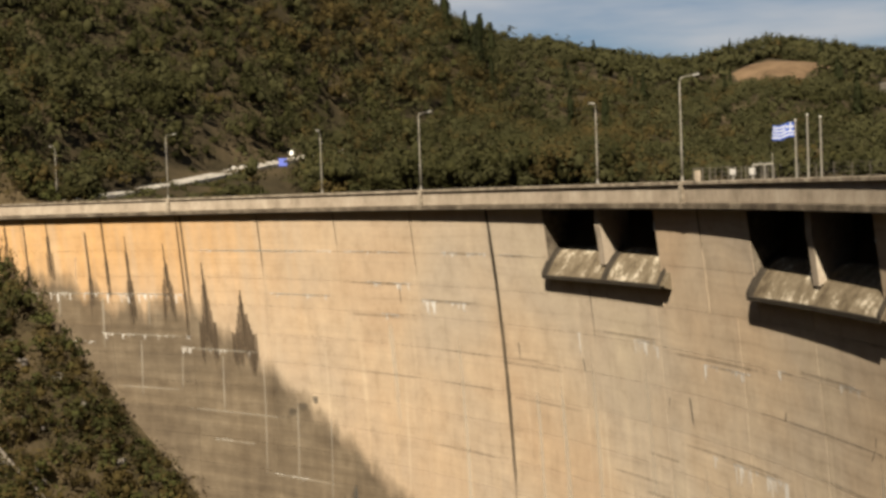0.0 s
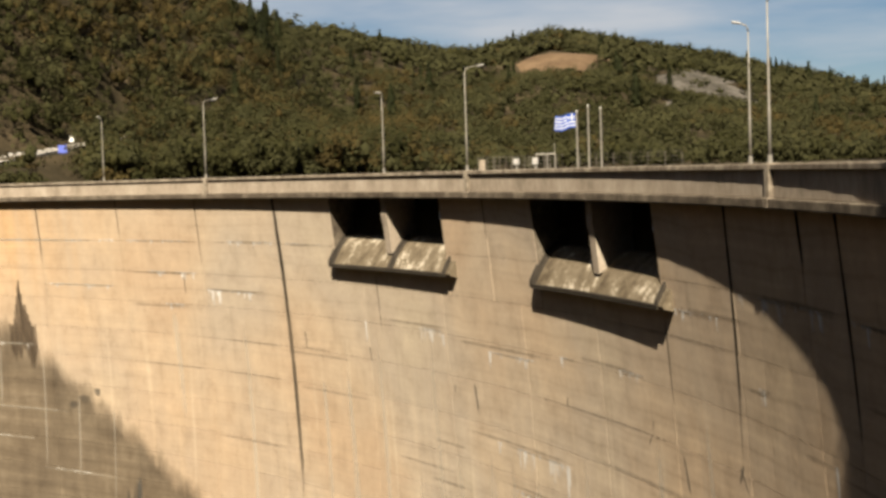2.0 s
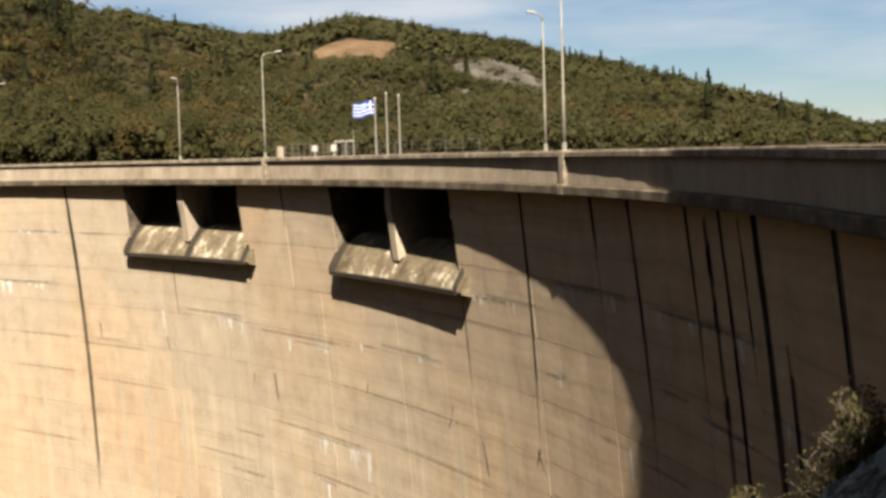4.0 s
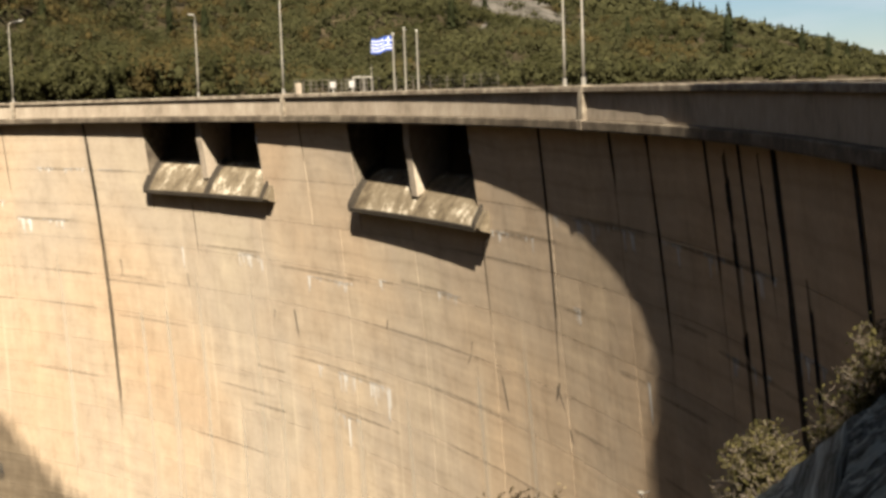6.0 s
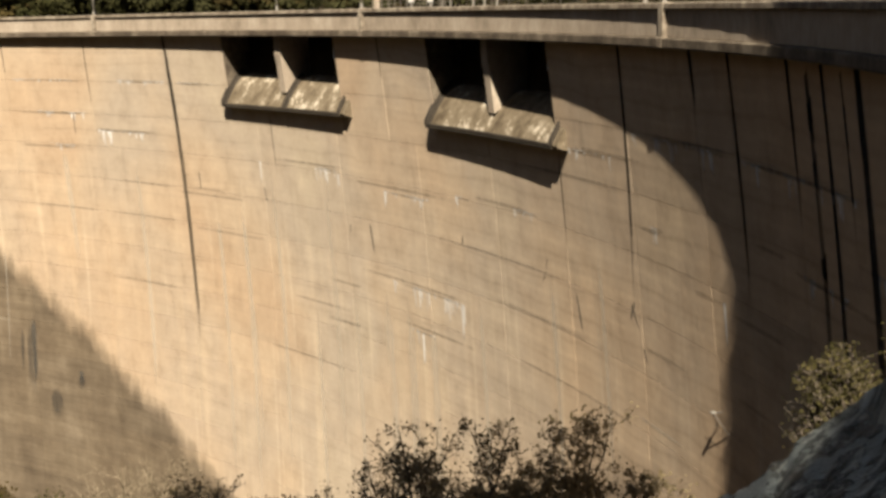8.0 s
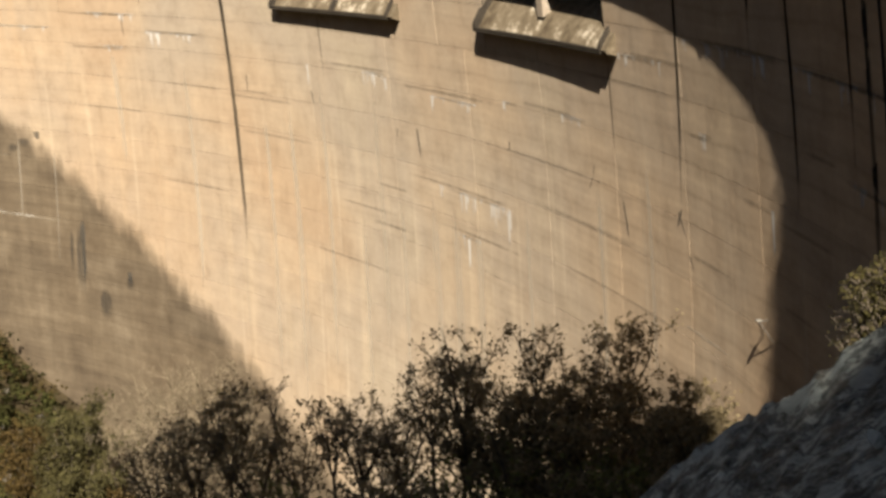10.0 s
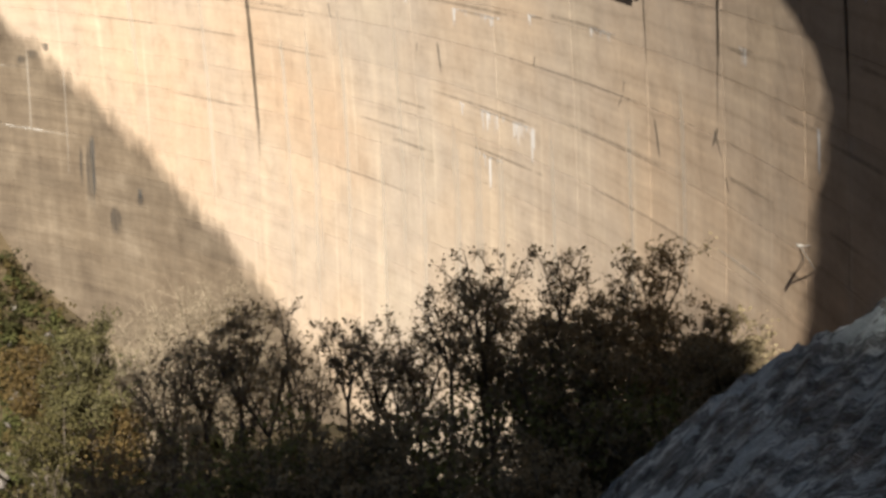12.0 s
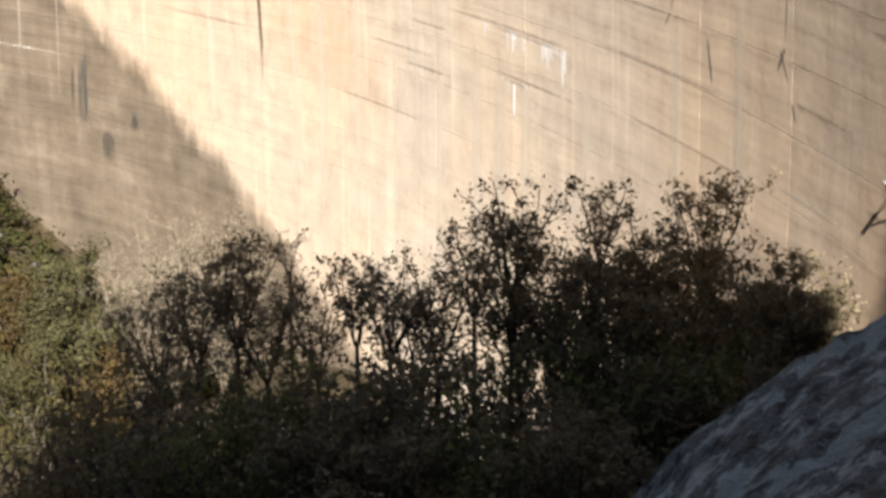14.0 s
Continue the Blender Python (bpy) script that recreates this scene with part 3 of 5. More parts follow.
# ---- lamp posts ----
def lamp_post(theta, offset, height, reach, lean):
    """Tapered steel post with a bent arm and a lamp head over the road. reach: towards the road."""
    base = tagged(new("lamp_post"), "tall galvanised steel lamp post with a bent arm on the parapet", "lamp post", "crest lamp posts")
    base.matrix_world = Matrix.Translation(on_arch(theta, R + offset, CREST)) @ pose(0, 0, 0, 0, 0, theta)
    bm = bmesh.new()
    tube(bm, [(0, 0, 0.0), (0, 0, height * 0.33), (0, 0, height * 0.34), (0, 0, height * 0.68), (0, 0, height * 0.69), (0, 0, height - 0.35)], [0.08, 0.075, 0.06, 0.056, 0.043, 0.038], 10)
    part("pole", bm, STEEL, base, smooth=True)
    bm = bmesh.new()
    tube(bm, [(0, 0, height - 0.36), (reach * 0.08, 0, height - 0.15), (reach * 0.3, 0, height - 0.02), (reach, 0, height + 0.12)], [0.052, 0.048, 0.042, 0.038], 8)
    arm = part("arm", bm, STEEL, base, smooth=True)
    bm = bmesh.new()
    s = 1 if reach > 0 else -1
    box_bm(bm, pose(reach + s * 0.28, 0, height + 0.15, 0, -s * 9, 0), 0.56, 0.24, 0.13, 0.04)
    part("lamp_head", bm, LAMP, arm)
    bm = bmesh.new()
    tube(bm, [(0, 0, -0.01), (0, 0, 0.05), (0, 0, 0.06), (0, 0, 0.45)], [0.19, 0.19, 0.13, 0.115], 10)
    part("base_plate", bm, STEEL, base)
    return base


def pilaster(theta):
    """Concrete block on the outside of the parapet that carries a lamp post."""
    ob = tagged(new("parapet_pier"), "pale concrete pier on the parapet under a lamp post", "pier", "parapet piers")
    ob.matrix_world = Matrix.Translation(on_arch(theta, R, 0)) @ pose(0, 0, 0, 0, 0, theta)
    bm = bmesh.new()
    box_bm(bm, pose(0.06, 0, (CREST + 0.06 + SEAT) / 2), 0.60, 0.62, CREST + 0.06 - SEAT, 0.03)
    part("shaft", bm, COPING, ob)
    bm = bmesh.new()
    box_bm(bm, pose(-0.15, 0, (SEAT + LEDGE_Z) / 2 + 0.03), 0.36, 0.66, SEAT - LEDGE_Z, 0.03)
    part("corbel", bm, COPING, ob)
    return ob


for th in (68.6, 51.37, 34.11, 17.01, -0.37):
    pilaster(th)
    lamp_post(th, -0.02, 8.0, 1.1, 0)
for th, tall, reach in ((60.7, 7.6, -0.45), (43.35, 7.3, -0.1), (25.73, 7.3, -0.1), (5.33, 8.0, -0.45)):
    lamp_post(th, SPAN - 0.13, tall, reach, 0)

# ---- spillway openings ----
def ogee(s):
    """Chute line from the sill (s=0) to the lip (s=1): offset behind the parapet's face, height."""
    return 3.0 - 2.45 * s, -5.85 - 2.75 * s ** 1.75


def spillway(tl, tr):
    ob = tagged(new("spillway_bay"), "dark double spillway opening with a weathered concrete lip", "spillway", "spillway bays", kind="structure")
    mid = (tl + tr) / 2
    g = math.degrees(0.02 / R)
    # jambs, then roof and back, near black with the recess's shade in their colour
    for t0, t1 in ((tl + 0.22, tl - 0.03), (tr + 0.03, tr - 0.22)):
        sweep("jamb", [(0.57, LEDGE_Z + 0.02), (7.5, LEDGE_Z + 0.02), (7.5, -7.4), (1.19, -7.4)], t0, t1, 1.0, LEDGE, ob)
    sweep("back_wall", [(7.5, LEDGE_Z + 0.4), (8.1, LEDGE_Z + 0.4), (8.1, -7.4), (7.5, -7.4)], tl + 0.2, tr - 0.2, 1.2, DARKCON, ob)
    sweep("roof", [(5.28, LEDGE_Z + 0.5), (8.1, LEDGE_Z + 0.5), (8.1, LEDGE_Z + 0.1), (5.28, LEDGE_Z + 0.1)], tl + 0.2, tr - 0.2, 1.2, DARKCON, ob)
    # centre pier, its nose following the chute
    sweep("pier", [(0.55, LEDGE_Z + 0.02), (7.5, LEDGE_Z + 0.02), (7.5, -6.6), (2.2, -6.6), (1.05, -7.3), (0.80, -5.0), (0.60, -4.0)], mid + 0.17, mid - 0.17, 1.0, PARAPET, ob, "pale concrete pier between two bays")
    # chute slabs
    pts = [ogee(i / 8) for i in range(9)]
    for a, b2 in ((tl - 0.05, mid + 0.02), (mid - 0.02, tr - 0.20)):
        sweep("chute", [(7.5, -5.85)] + pts + [(0.62, -8.74), (1.25, -9.0), (3.2, -8.8), (7.5, -8.6)], a - g, b2 + g, 0.8, CHUTE, ob, "water-stained concrete chute")
    # upstanding kerbs on the lip
    def kerb(t0, t1, up, mat):
        top = [(o, z + up) for o, z in pts[1:]]
        low = [(o, z - 0.45) for o, z in pts[1:]][::-1]
        sweep("kerb", top + [(pts[-1][0] - 0.05, pts[-1][1] + up - 0.15), (pts[-1][0] - 0.04, -8.70), (1.3, -8.9)] + low[1:], t0, t1, 1.0, mat, ob)
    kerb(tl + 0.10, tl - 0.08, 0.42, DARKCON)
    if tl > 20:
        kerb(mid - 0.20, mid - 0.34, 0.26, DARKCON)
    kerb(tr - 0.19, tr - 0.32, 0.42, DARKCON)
    # thin black strips laid beside the kerbs
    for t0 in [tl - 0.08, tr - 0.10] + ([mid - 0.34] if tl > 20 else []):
        sweep("dark_strip", [(o, z + 0.09) for o, z in pts] + [(o, z - 0.1) for o, z in pts[::-1]], t0, t0 - 0.15, 1.0, DARKCON, ob)
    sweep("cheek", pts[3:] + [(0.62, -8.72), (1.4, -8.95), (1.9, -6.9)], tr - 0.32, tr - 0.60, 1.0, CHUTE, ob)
    # dark lower edge of the lip
    sweep("lip_edge", [(0.47, -8.56), (0.535, -8.50), (0.60, -8.752), (0.52, -8.86)], tl + 0.06, tr - 0.32, 0.8, DARKCON, ob, "dark strip along the lower edge of the lip")
    # steel gate leaves, and pale strips added for sky seen through the slot
    for a, b2 in ((tl, mid + 0.16), (mid - 0.16, tr)):
        sweep("gate_leaf", [(6.3, -2.4), (6.6, -2.4), (6.6, -5.9), (6.3, -5.9)], a - 0.05, b2 + 0.05, 1.0, GATE, ob, "dark steel spillway gate")
        sweep("sky_slot", [(1.0, -2.0), (1.25, -2.0), (1.25, -4.2), (1.0, -4.2)], b2 + 0.26, b2 + 0.10, 1.0, SKYGAP, ob, "pale blue strip painted for sky seen through a slot")
    return ob


for tl, tr in GATES:
    spillway(tl, tr)

# ---- the valley and the hills ----
def fbm(x, y, scale, octaves=4, seed=0):
    """Smooth value noise over arrays."""
    out, amp, tot = np.zeros_like(x), 1.0, 0.0
    for o in range(octaves):
        f = 2.0 ** o / scale
        xi, yi = np.floor(x * f), np.floor(y * f)
        fx, fy = x * f - xi, y * f - yi
        fx, fy = fx * fx * (3 - 2 * fx), fy * fy * (3 - 2 * fy)
        h = lambda a, b2: np.mod(np.sin(a * 127.1 + b2 * 311.7 + seed * 74.7 + o * 19.3) * 43758.5453, 1.0)
        v = (h(xi, yi) * (1 - fx) + h(xi + 1, yi) * fx) * (1 - fy) + (h(xi, yi + 1) * (1 - fx) + h(xi + 1, yi + 1) * fx) * fy
        out += (v - 0.5) * amp
        tot += amp
        amp *= 0.5
    return out / tot * 2


def smooth01(t):
    t = np.clip(t, 0, 1)
    return t * t * (3 - 2 * t)


# bearings (degrees right of +y) and heights (degrees) of the three wooded ridges seen from the near bank
RIDGE_A = ([-60, -30, -20, -12, -5, -0.6, 1.5, 2.6, 4.5, 8], [22, 19, 14.5, 10.5, 7.1, 4.9, 3.7, 2.7, 1.2, -0.5])
RIDGE_B = ([-20, -2, 2, 4.8, 8.6, 11], [4.0, 4.2, 4.1, 4.15, 3.65, 3.0])
RIDGE_C = ([5, 8.6, 12.1, 14.3, 16.2, 18.7, 24.8, 30.1, 36, 60], [2.8, 3.75, 4.65, 4.35, 3.95, 3.4, 1.85, 0.1, -0.4, -0.5])
ROAD = [(-13.3, 221.0, -0.25), (-12.4, 226.0, 0.1), (-9.95, 240.0, 1.5), (-7.06, 268.0, 4.1), (-4.97, 292.0, 6.2), (-3.1, 318.0, 8.2), (-2.3, 330.0, 9.1)]


def road_xy():
    return [(d * math.sin(radians(a)), d * math.cos(radians(a)), z) for a, d, z in ROAD]


def ground_z(x, y):
    x, y = np.asarray(x, float), np.asarray(y, float)
    d = np.hypot(x, y)
    az = np.degrees(np.arctan2(x, y))
    rc = np.hypot(x - CX, y - CY)
    th = np.degrees(np.arctan2(y - CY, x - CX))
    # gorge below the dam
    s = (x - 5.0) * -0.618 + (y - 146.0) * 0.786
    near = -58 + 56.2 * (np.clip(-s, 0, 400) / 111.7) ** 1.4
    near = np.where(s < -111.7, -1.8 + (-s - 111.7) * 0.45, near) - 0.9 * smooth01((30 - d) / 20.0)
    far = -58 + 49 * (np.clip(s, 0, 400) / 95.0) ** 2.1
    far = np.where(s > 95, -9 + (s - 95) * 0.75, far) - 2.2 * smooth01((s - 12) / 25) * smooth01((104 - s) / 10)
    near = near - 5.0 * smooth01((d - 40) / 30.0) * smooth01((az - 5) / 8.0)
    near = near - 3.0 * smooth01((az - 4) / 6.0) * smooth01((d - 18) / 12.0)
    far = far - 4.0 * smooth01((56 - s) / 10.0)
    gorge = np.where(s < 0, near, far) + fbm(x, y, 14.0, 3, 3) * 1.3 * smooth01(d / 30)
    # steep unseen shoulder and spur behind the near bank, shaped to shade the slope
    back = np.clip(-y - 6, 0, 400)
    off = x - 0.2586 * y
    shade_shoulder = np.where(y < -2, (np.minimum(back * 1.62, 165 + 15 * smooth01((2 - off) / 5.0)) + 80) * smooth01((9.4 - off) / 2.5) - 80, -80)
    shade_spur = (85.6 - np.abs(y + 60) * 1.55 + 80) * smooth01((9.0 - np.abs(x + 2.0)) / 4.0) - 80
    gorge = np.maximum(np.minimum(gorge, 60), np.maximum(shade_shoulder, shade_spur))
    # high valley side to the west, unseen, raised to keep sky light off the wall
    sky_block = -30 + np.clip(d - 75, 0, 230) * 0.78 * smooth01((-az - 26) / 22) * smooth01((az + 158) / 14)
    gorge = np.where(az < -24, np.maximum(gorge, sky_block), gorge)
    # land behind the crest
    a_sky = np.interp(az, *RIDGE_A)
    d0 = np.interp(az, [-40, -20, -14, -5, 0, 5, 10], [120, 186, 208, 262, 300, 330, 340])
    ta = (d - d0) / (470 - d0)
    za = np.where(d < 470, np.tan(np.radians(a_sky)) * 470 * np.clip(ta, 0, 1) - 1.2, np.tan(np.radians(a_sky)) * 470 - (d - 470) * 0.05)
    low = np.interp(az, [18.5, 21.5], [-1.2, -3.5])
    zb = low + (np.tan(np.radians(np.interp(az, *RIDGE_B))) * 800 - low) * smooth01((d - 330) / 480 * 0.5) * 2
    zb = np.where(d < 810, zb, np.tan(np.radians(np.interp(az, *RIDGE_B))) * 800 - (d - 810) * 0.1) + np.where((az > -25) & (az < 12), 0, -300)
    zc = low + (np.tan(np.radians(np.interp(az, *RIDGE_C))) * 1000 - low) * np.clip((d - 310) / 690, 0, 1)
    zc = np.where(d < 1000, zc, np.tan(np.radians(np.interp(az, *RIDGE_C))) * 1000 - (d - 1000) * 0.06) + np.where(az > 4, 0, -300)
    bumps = fbm(x, y, 60.0, 4, 7) * np.clip((d - 230) / 300, 0, 1) * 9
    behind = np.maximum(np.maximum(za, zb), np.maximum(zc, low)) + bumps * np.where(d > 950, 0.2, 1)
    behind = np.maximum(behind, low)
    outside = (rc > R + 3.4) & (th < 84) & (th > -34)
    left = smooth01((th - 66) / 10)
    z = np.where(outside, np.where(th > 66, np.maximum(behind, gorge * left + behind * (1 - left)), behind), gorge)
    z = np.where((~outside) & (th > 66) & (th < 110), np.maximum(z, gorge), z)
    # bench of the road
    pts = road_xy()
    for (x0, y0, z0), (x1, y1, z1) in zip(pts, pts[1:]):
        dx, dy = x1 - x0, y1 - y0
        t = np.clip(((x - x0) * dx + (y - y0) * dy) / (dx * dx + dy * dy), 0, 1)
        q = np.hypot(x - x0 - t * dx, y - y0 - t * dy)
        w = (1 - smooth01((q - 5.0) / 10.0)) * outside
        z = z * (1 - w) + (z0 + t * (z1 - z0) - 0.12) * w
    return z


def build_ground():
    thetas = np.concatenate([np.arange(-180, -76, 4.0), np.arange(-76, -40, 0.9), np.arange(-40, 92, 0.7), np.arange(92, 180.1, 4.0)])
    radii = np.concatenate([np.arange(2, 90, 8.0), np.arange(90, R - 3, 3.0), [R + 1.0, R + 3.3, R + 3.5], np.arange(R + 7, 330, 4.0), np.arange(330, 800, 12.0), np.arange(800, 1500, 40.0), [1700, 2200, 3000, 4200]])
    tt, rr = np.meshgrid(np.radians(thetas), radii)
    x, y = CX + rr * np.cos(tt), CY + rr * np.sin(tt)
    z = ground_z(x, y)
    verts = np.stack([x.ravel(), y.ravel(), z.ravel()], 1)
    nr, nt = x.shape
    i, j = np.meshgrid(np.arange(nr - 1), np.arange(nt - 1), indexing="ij")
    a = (i * nt + j).ravel()
    faces = np.stack([a, a + nt, a + nt + 1, a + 1], 1)
    faces = faces[:, ::-1]
    ob = link_mesh("ground", verts, faces, SOIL, smooth=True)
    return tagged(ob, "dry brown hillside soil with grass and stones", "ground", kind="structure")


build_ground()

# ---- woods on the hills ----
nrng = np.random.default_rng(5)


def ico_unit():
    bm = bmesh.new()
    bmesh.ops.create_icosphere(bm, subdivisions=1, radius=1.0)
    v = np.array([tuple(q.co) for q in bm.verts])
    f = np.array([[q.index for q in p.verts] for p in bm.faces])
    bm.free()
    return v, f


ICO = ico_unit()


def leaf_quads(c, nrm, size, rg):
    """Small pointed leaf sprays at c, facing nrm."""
    n = len(c)
    nrm = nrm / np.maximum(np.linalg.norm(nrm, axis=1, keepdims=True), 1e-6)
    t = np.cross(nrm, rg.normal(size=(n, 3)))
    t /= np.maximum(np.linalg.norm(t, axis=1, keepdims=True), 1e-6)
    b2 = np.cross(nrm, t)
    s = np.asarray(size).reshape(-1, 1) * rg.uniform(0.6, 1.35, (n, 1))
    w = s * rg.uniform(0.45, 0.85, (n, 1))
    k = nrm * s * rg.uniform(-0.25, 0.25, (n, 1))
    v = np.stack([c - t * s, c - b2 * w + k, c + t * s, c + b2 * w + k], 1).reshape(-1, 3)
    return v, np.arange(4 * n).reshape(-1, 4)


def crowns(name, base, height, width, per, leaf, mats, which, label, rg, cone=False, core=1.0):
    """A wood of many crowns in one mesh: sprays round a lumpy core."""
    n = len(base)
    k = 8
    cz = 0.58 if not cone else 0.5
    ctr = base + np.stack([0 * height, 0 * height, height * cz], 1)
    if cone:
        u = rg.uniform(0, 1, (n, per))
        ang = rg.uniform(0, 2 * np.pi, (n, per))
        rad = (1 - u) ** 0.9 * width[:, None] * 0.5 * rg.uniform(0.75, 1.1, (n, per))
        off = np.stack([np.cos(ang) * rad, np.sin(ang) * rad, u * height[:, None]], 2)
        c = base[:, None, :] + off
        nr = np.stack([np.cos(ang), np.sin(ang), 0.5 + 0 * ang], 2)
    else:
        d = rg.normal(size=(n, k, 3))
        d /= np.linalg.norm(d, axis=2, keepdims=True)
        d[:, :, 2] = np.abs(d[:, :, 2]) * 1.0 - 0.25
        clump = d * rg.uniform(0.55, 1.25, (n, k, 1)) * np.stack([width * 0.46, width * 0.46, height * 0.40], 1)[:, None, :]
        pick = rg.integers(0, k, (n, per))
        q = rg.normal(size=(n, per, 3))
        q /= np.linalg.norm(q, axis=2, keepdims=True)
        r = (width * 0.21)[:, None] * rg.uniform(0.3, 1.35, (n, per))
        off = np.take_along_axis(clump, pick[:, :, None].repeat(3, 2), 1) + q * r[:, :, None]
        c = ctr[:, None, :] + off
        nr = q * 0.5 + off / np.maximum(np.linalg.norm(off, axis=2, keepdims=True), 1e-6) * 0.6 + np.array([0.0, -0.30, 0.55]) + rg.normal(size=(n, per, 3)) * 0.2
    sz = np.repeat(leaf, per)
    lv, lf = leaf_quads(c.reshape(-1, 3), nr.reshape(-1, 3), sz, rg)
    # inner cores keep the crowns from being see-through
    iv, jf = ICO
    sc = np.stack([width * (0.15 if not cone else 0.2), width * (0.15 if not cone else 0.2), height * (0.17 if not cone else 0.45)], 1)
    cv = ctr[:, None, :] + iv[None] * sc[:, None, :] * core * rg.uniform(0.75, 1.12, (n, len(iv), 1))
    cf = (np.arange(n)[:, None, None] * len(iv) + jf[None]).reshape(-1, 3)
    cf4 = np.concatenate([cf, cf[:, 2:3]], 1)
    verts = np.concatenate([lv, cv.reshape(-1, 3)])
    mi = np.concatenate([np.repeat(which, per), np.repeat(which, len(jf))])
    me = bpy.data.meshes.new(name)
    nq, nt = len(lf), len(cf)
    me.vertices.add(len(verts))
    me.vertices.foreach_set("co", verts.astype(np.float32).ravel())
    idx = np.concatenate([lf.ravel(), cf.ravel() + len(lv)]).astype(np.int32)
    me.loops.add(len(idx))
    me.loops.foreach_set("vertex_index", idx)
    me.polygons.add(nq + nt)
    me.polygons.foreach_set("loop_start", np.concatenate([np.arange(nq) * 4, nq * 4 + np.arange(nt) * 3]).astype(np.int32))
    me.polygons.foreach_set("loop_total", np.concatenate([np.full(nq, 4), np.full(nt, 3)]).astype(np.int32))
    for m in mats:
        me.materials.append(m)
    me.polygons.foreach_set("material_index", mi.astype(np.int32))
    me.update(calc_edges=True)
    return tagged(new(name, me), label, "woods", kind="stuff")


def polar_points(az0, az1, d0, d1, spacing, rg):
    """Jittered points over a sector seen from the near bank."""
    n = int(radians(az1 - az0) * (d1 * d1 - d0 * d0) / 2 / spacing ** 2)
    az = np.radians(rg.uniform(az0, az1, n))
    d = np.sqrt(rg.uniform(d0 * d0, d1 * d1, n))
    return d * np.sin(az), d * np.cos(az)


def road_clear(x, y):
    """Distance to the road, and whether a point lies uphill of it."""
    best, up = np.full(x.shape, 1e9), np.zeros(x.shape, bool)
    pts = road_xy()
    for (x0, y0, _), (x1, y1, _) in zip(pts, pts[1:]):
        dx, dy = x1 - x0, y1 - y0
        t = np.clip(((x - x0) * dx + (y - y0) * dy) / (dx * dx + dy * dy), 0, 1)
        q = np.hypot(x - x0 - t * dx, y - y0 - t * dy)
        side = (x - x0) * dy - (y - y0) * dx < 0
        up = np.where(q < best, side, up)
        best = np.minimum(best, q)
    return best, up


def pick_species(x, y, rg, weights):
    f = fbm(x, y, 55.0, 3, 21) * 0.8 + rg.uniform(-0.5, 0.5, x.shape)
    edges = np.cumsum(weights) / np.sum(weights)
    u = np.clip((f + 0.75) / 1.5, 0, 0.999)
    return np.searchsorted(edges, u)


WOOD = [F_OAK, F_OLIVE, F_RUST]
# near hill
x, y = polar_points(-17.6, 7, 196, 478, 2.55, nrng)
rd, up = road_clear(x, y)
rc = np.hypot(x - CX, y - CY)
gap = fbm(x, y, 22.0, 2, 33)
d_, a_ = np.hypot(x, y), np.degrees(np.arctan2(x, y))
soft_edge = np.where(up, np.where((a_ > -10.5) & (a_ < -3.6), 8.0, np.where(a_ <= -10.5, 2.6, 6.0)), 4.0) + gap * np.where(up, 5, 3) - np.where(nrng.uniform(0, 1, len(x)) < 0.12, 5.0, 0.0)
keep = ((rc > np.where(a_ < -12.5, R + 4.2, R + 8)) | (np.degrees(np.arctan2(y - CY, x - CX)) > 69.5)) & (rd > soft_edge) & (gap > -0.95)
keep &= ~((np.hypot(a_ - 1.5, (d_ - 330) / 16) < 1.0) | (np.hypot(a_ + 0.6, (d_ - 360) / 18) < 0.9))
keep &= ~((np.abs(a_ + 5.9) < 0.9) & (d_ < 292))
x, y = x[keep], y[keep]
h = nrng.uniform(3.0, 9.4, len(x))
w = h * nrng.uniform(0.62, 1.05, len(x))
az_ = np.degrees(np.arctan2(x, y))
low = (~up[keep]) & (rd[keep] < 30) & (az_ < -5.6) & (az_ > -12.8)
near_road = up[keep] & (rd[keep] < 8.0) & (az_ > -10.5)
h[near_road] *= 0.3
w[near_road] *= 0.4
h[low] *= np.clip(rd[keep][low] / 60, 0.16, 0.5)
w[low] *= 0.45
crowns("hill_wood", np.stack([x, y, ground_z(x, y) - 0.8], 1), h, w, 84, 0.30 + 0 * h, WOOD, pick_species(x, y, nrng, [6, 2.5, 2.5]), "dense oak wood on the hillside in early autumn", nrng)
# farther hills
def bare_patch(x, y):
    d, a = np.hypot(x, y), np.degrees(np.arctan2(x, y))
    scar = np.hypot((a - 12.35) / 1.75, (d - 690) / 105) < 1 + 0.3 * fbm(x, y, 26.0, 2, 4)
    scree = np.hypot((a - 17.45) / 1.65, (d - 630) / 175) < 0.70 + 1.3 * fbm(x, y, 13.0, 2, 9)
    return scar | scree


x, y = polar_points(-3, 34, 238, 640, 4.15, nrng)
gap = fbm(x, y, 40.0, 2, 12)
keep = (gap > -0.7) & ~bare_patch(x, y) & ((np.degrees(np.arctan2(x, y)) > 2.4 + 0.6 * gap) | (np.hypot(x, y) > 474))
x, y = x[keep], y[keep]
h = nrng.uniform(3.2, 7.0, len(x)) * np.interp(np.degrees(np.arctan2(x, y)), [20, 30], [1.0, 0.6])
crowns("middle_wood", np.stack([x, y, ground_z(x, y) - 1.0], 1), h, h * nrng.uniform(0.75, 1.05, len(x)), 62, np.where(np.hypot(x, y) < 430, 0.36, 0.46), WOOD, pick_species(x, y, nrng, [3.0, 6.2, 1.3]), "olive-green woods on the hill behind the dam", nrng)
x, y = polar_points(-4, 35, 640, 1060, 7.3, nrng)
keep = ~bare_patch(x, y)
x, y = x[keep], y[keep]
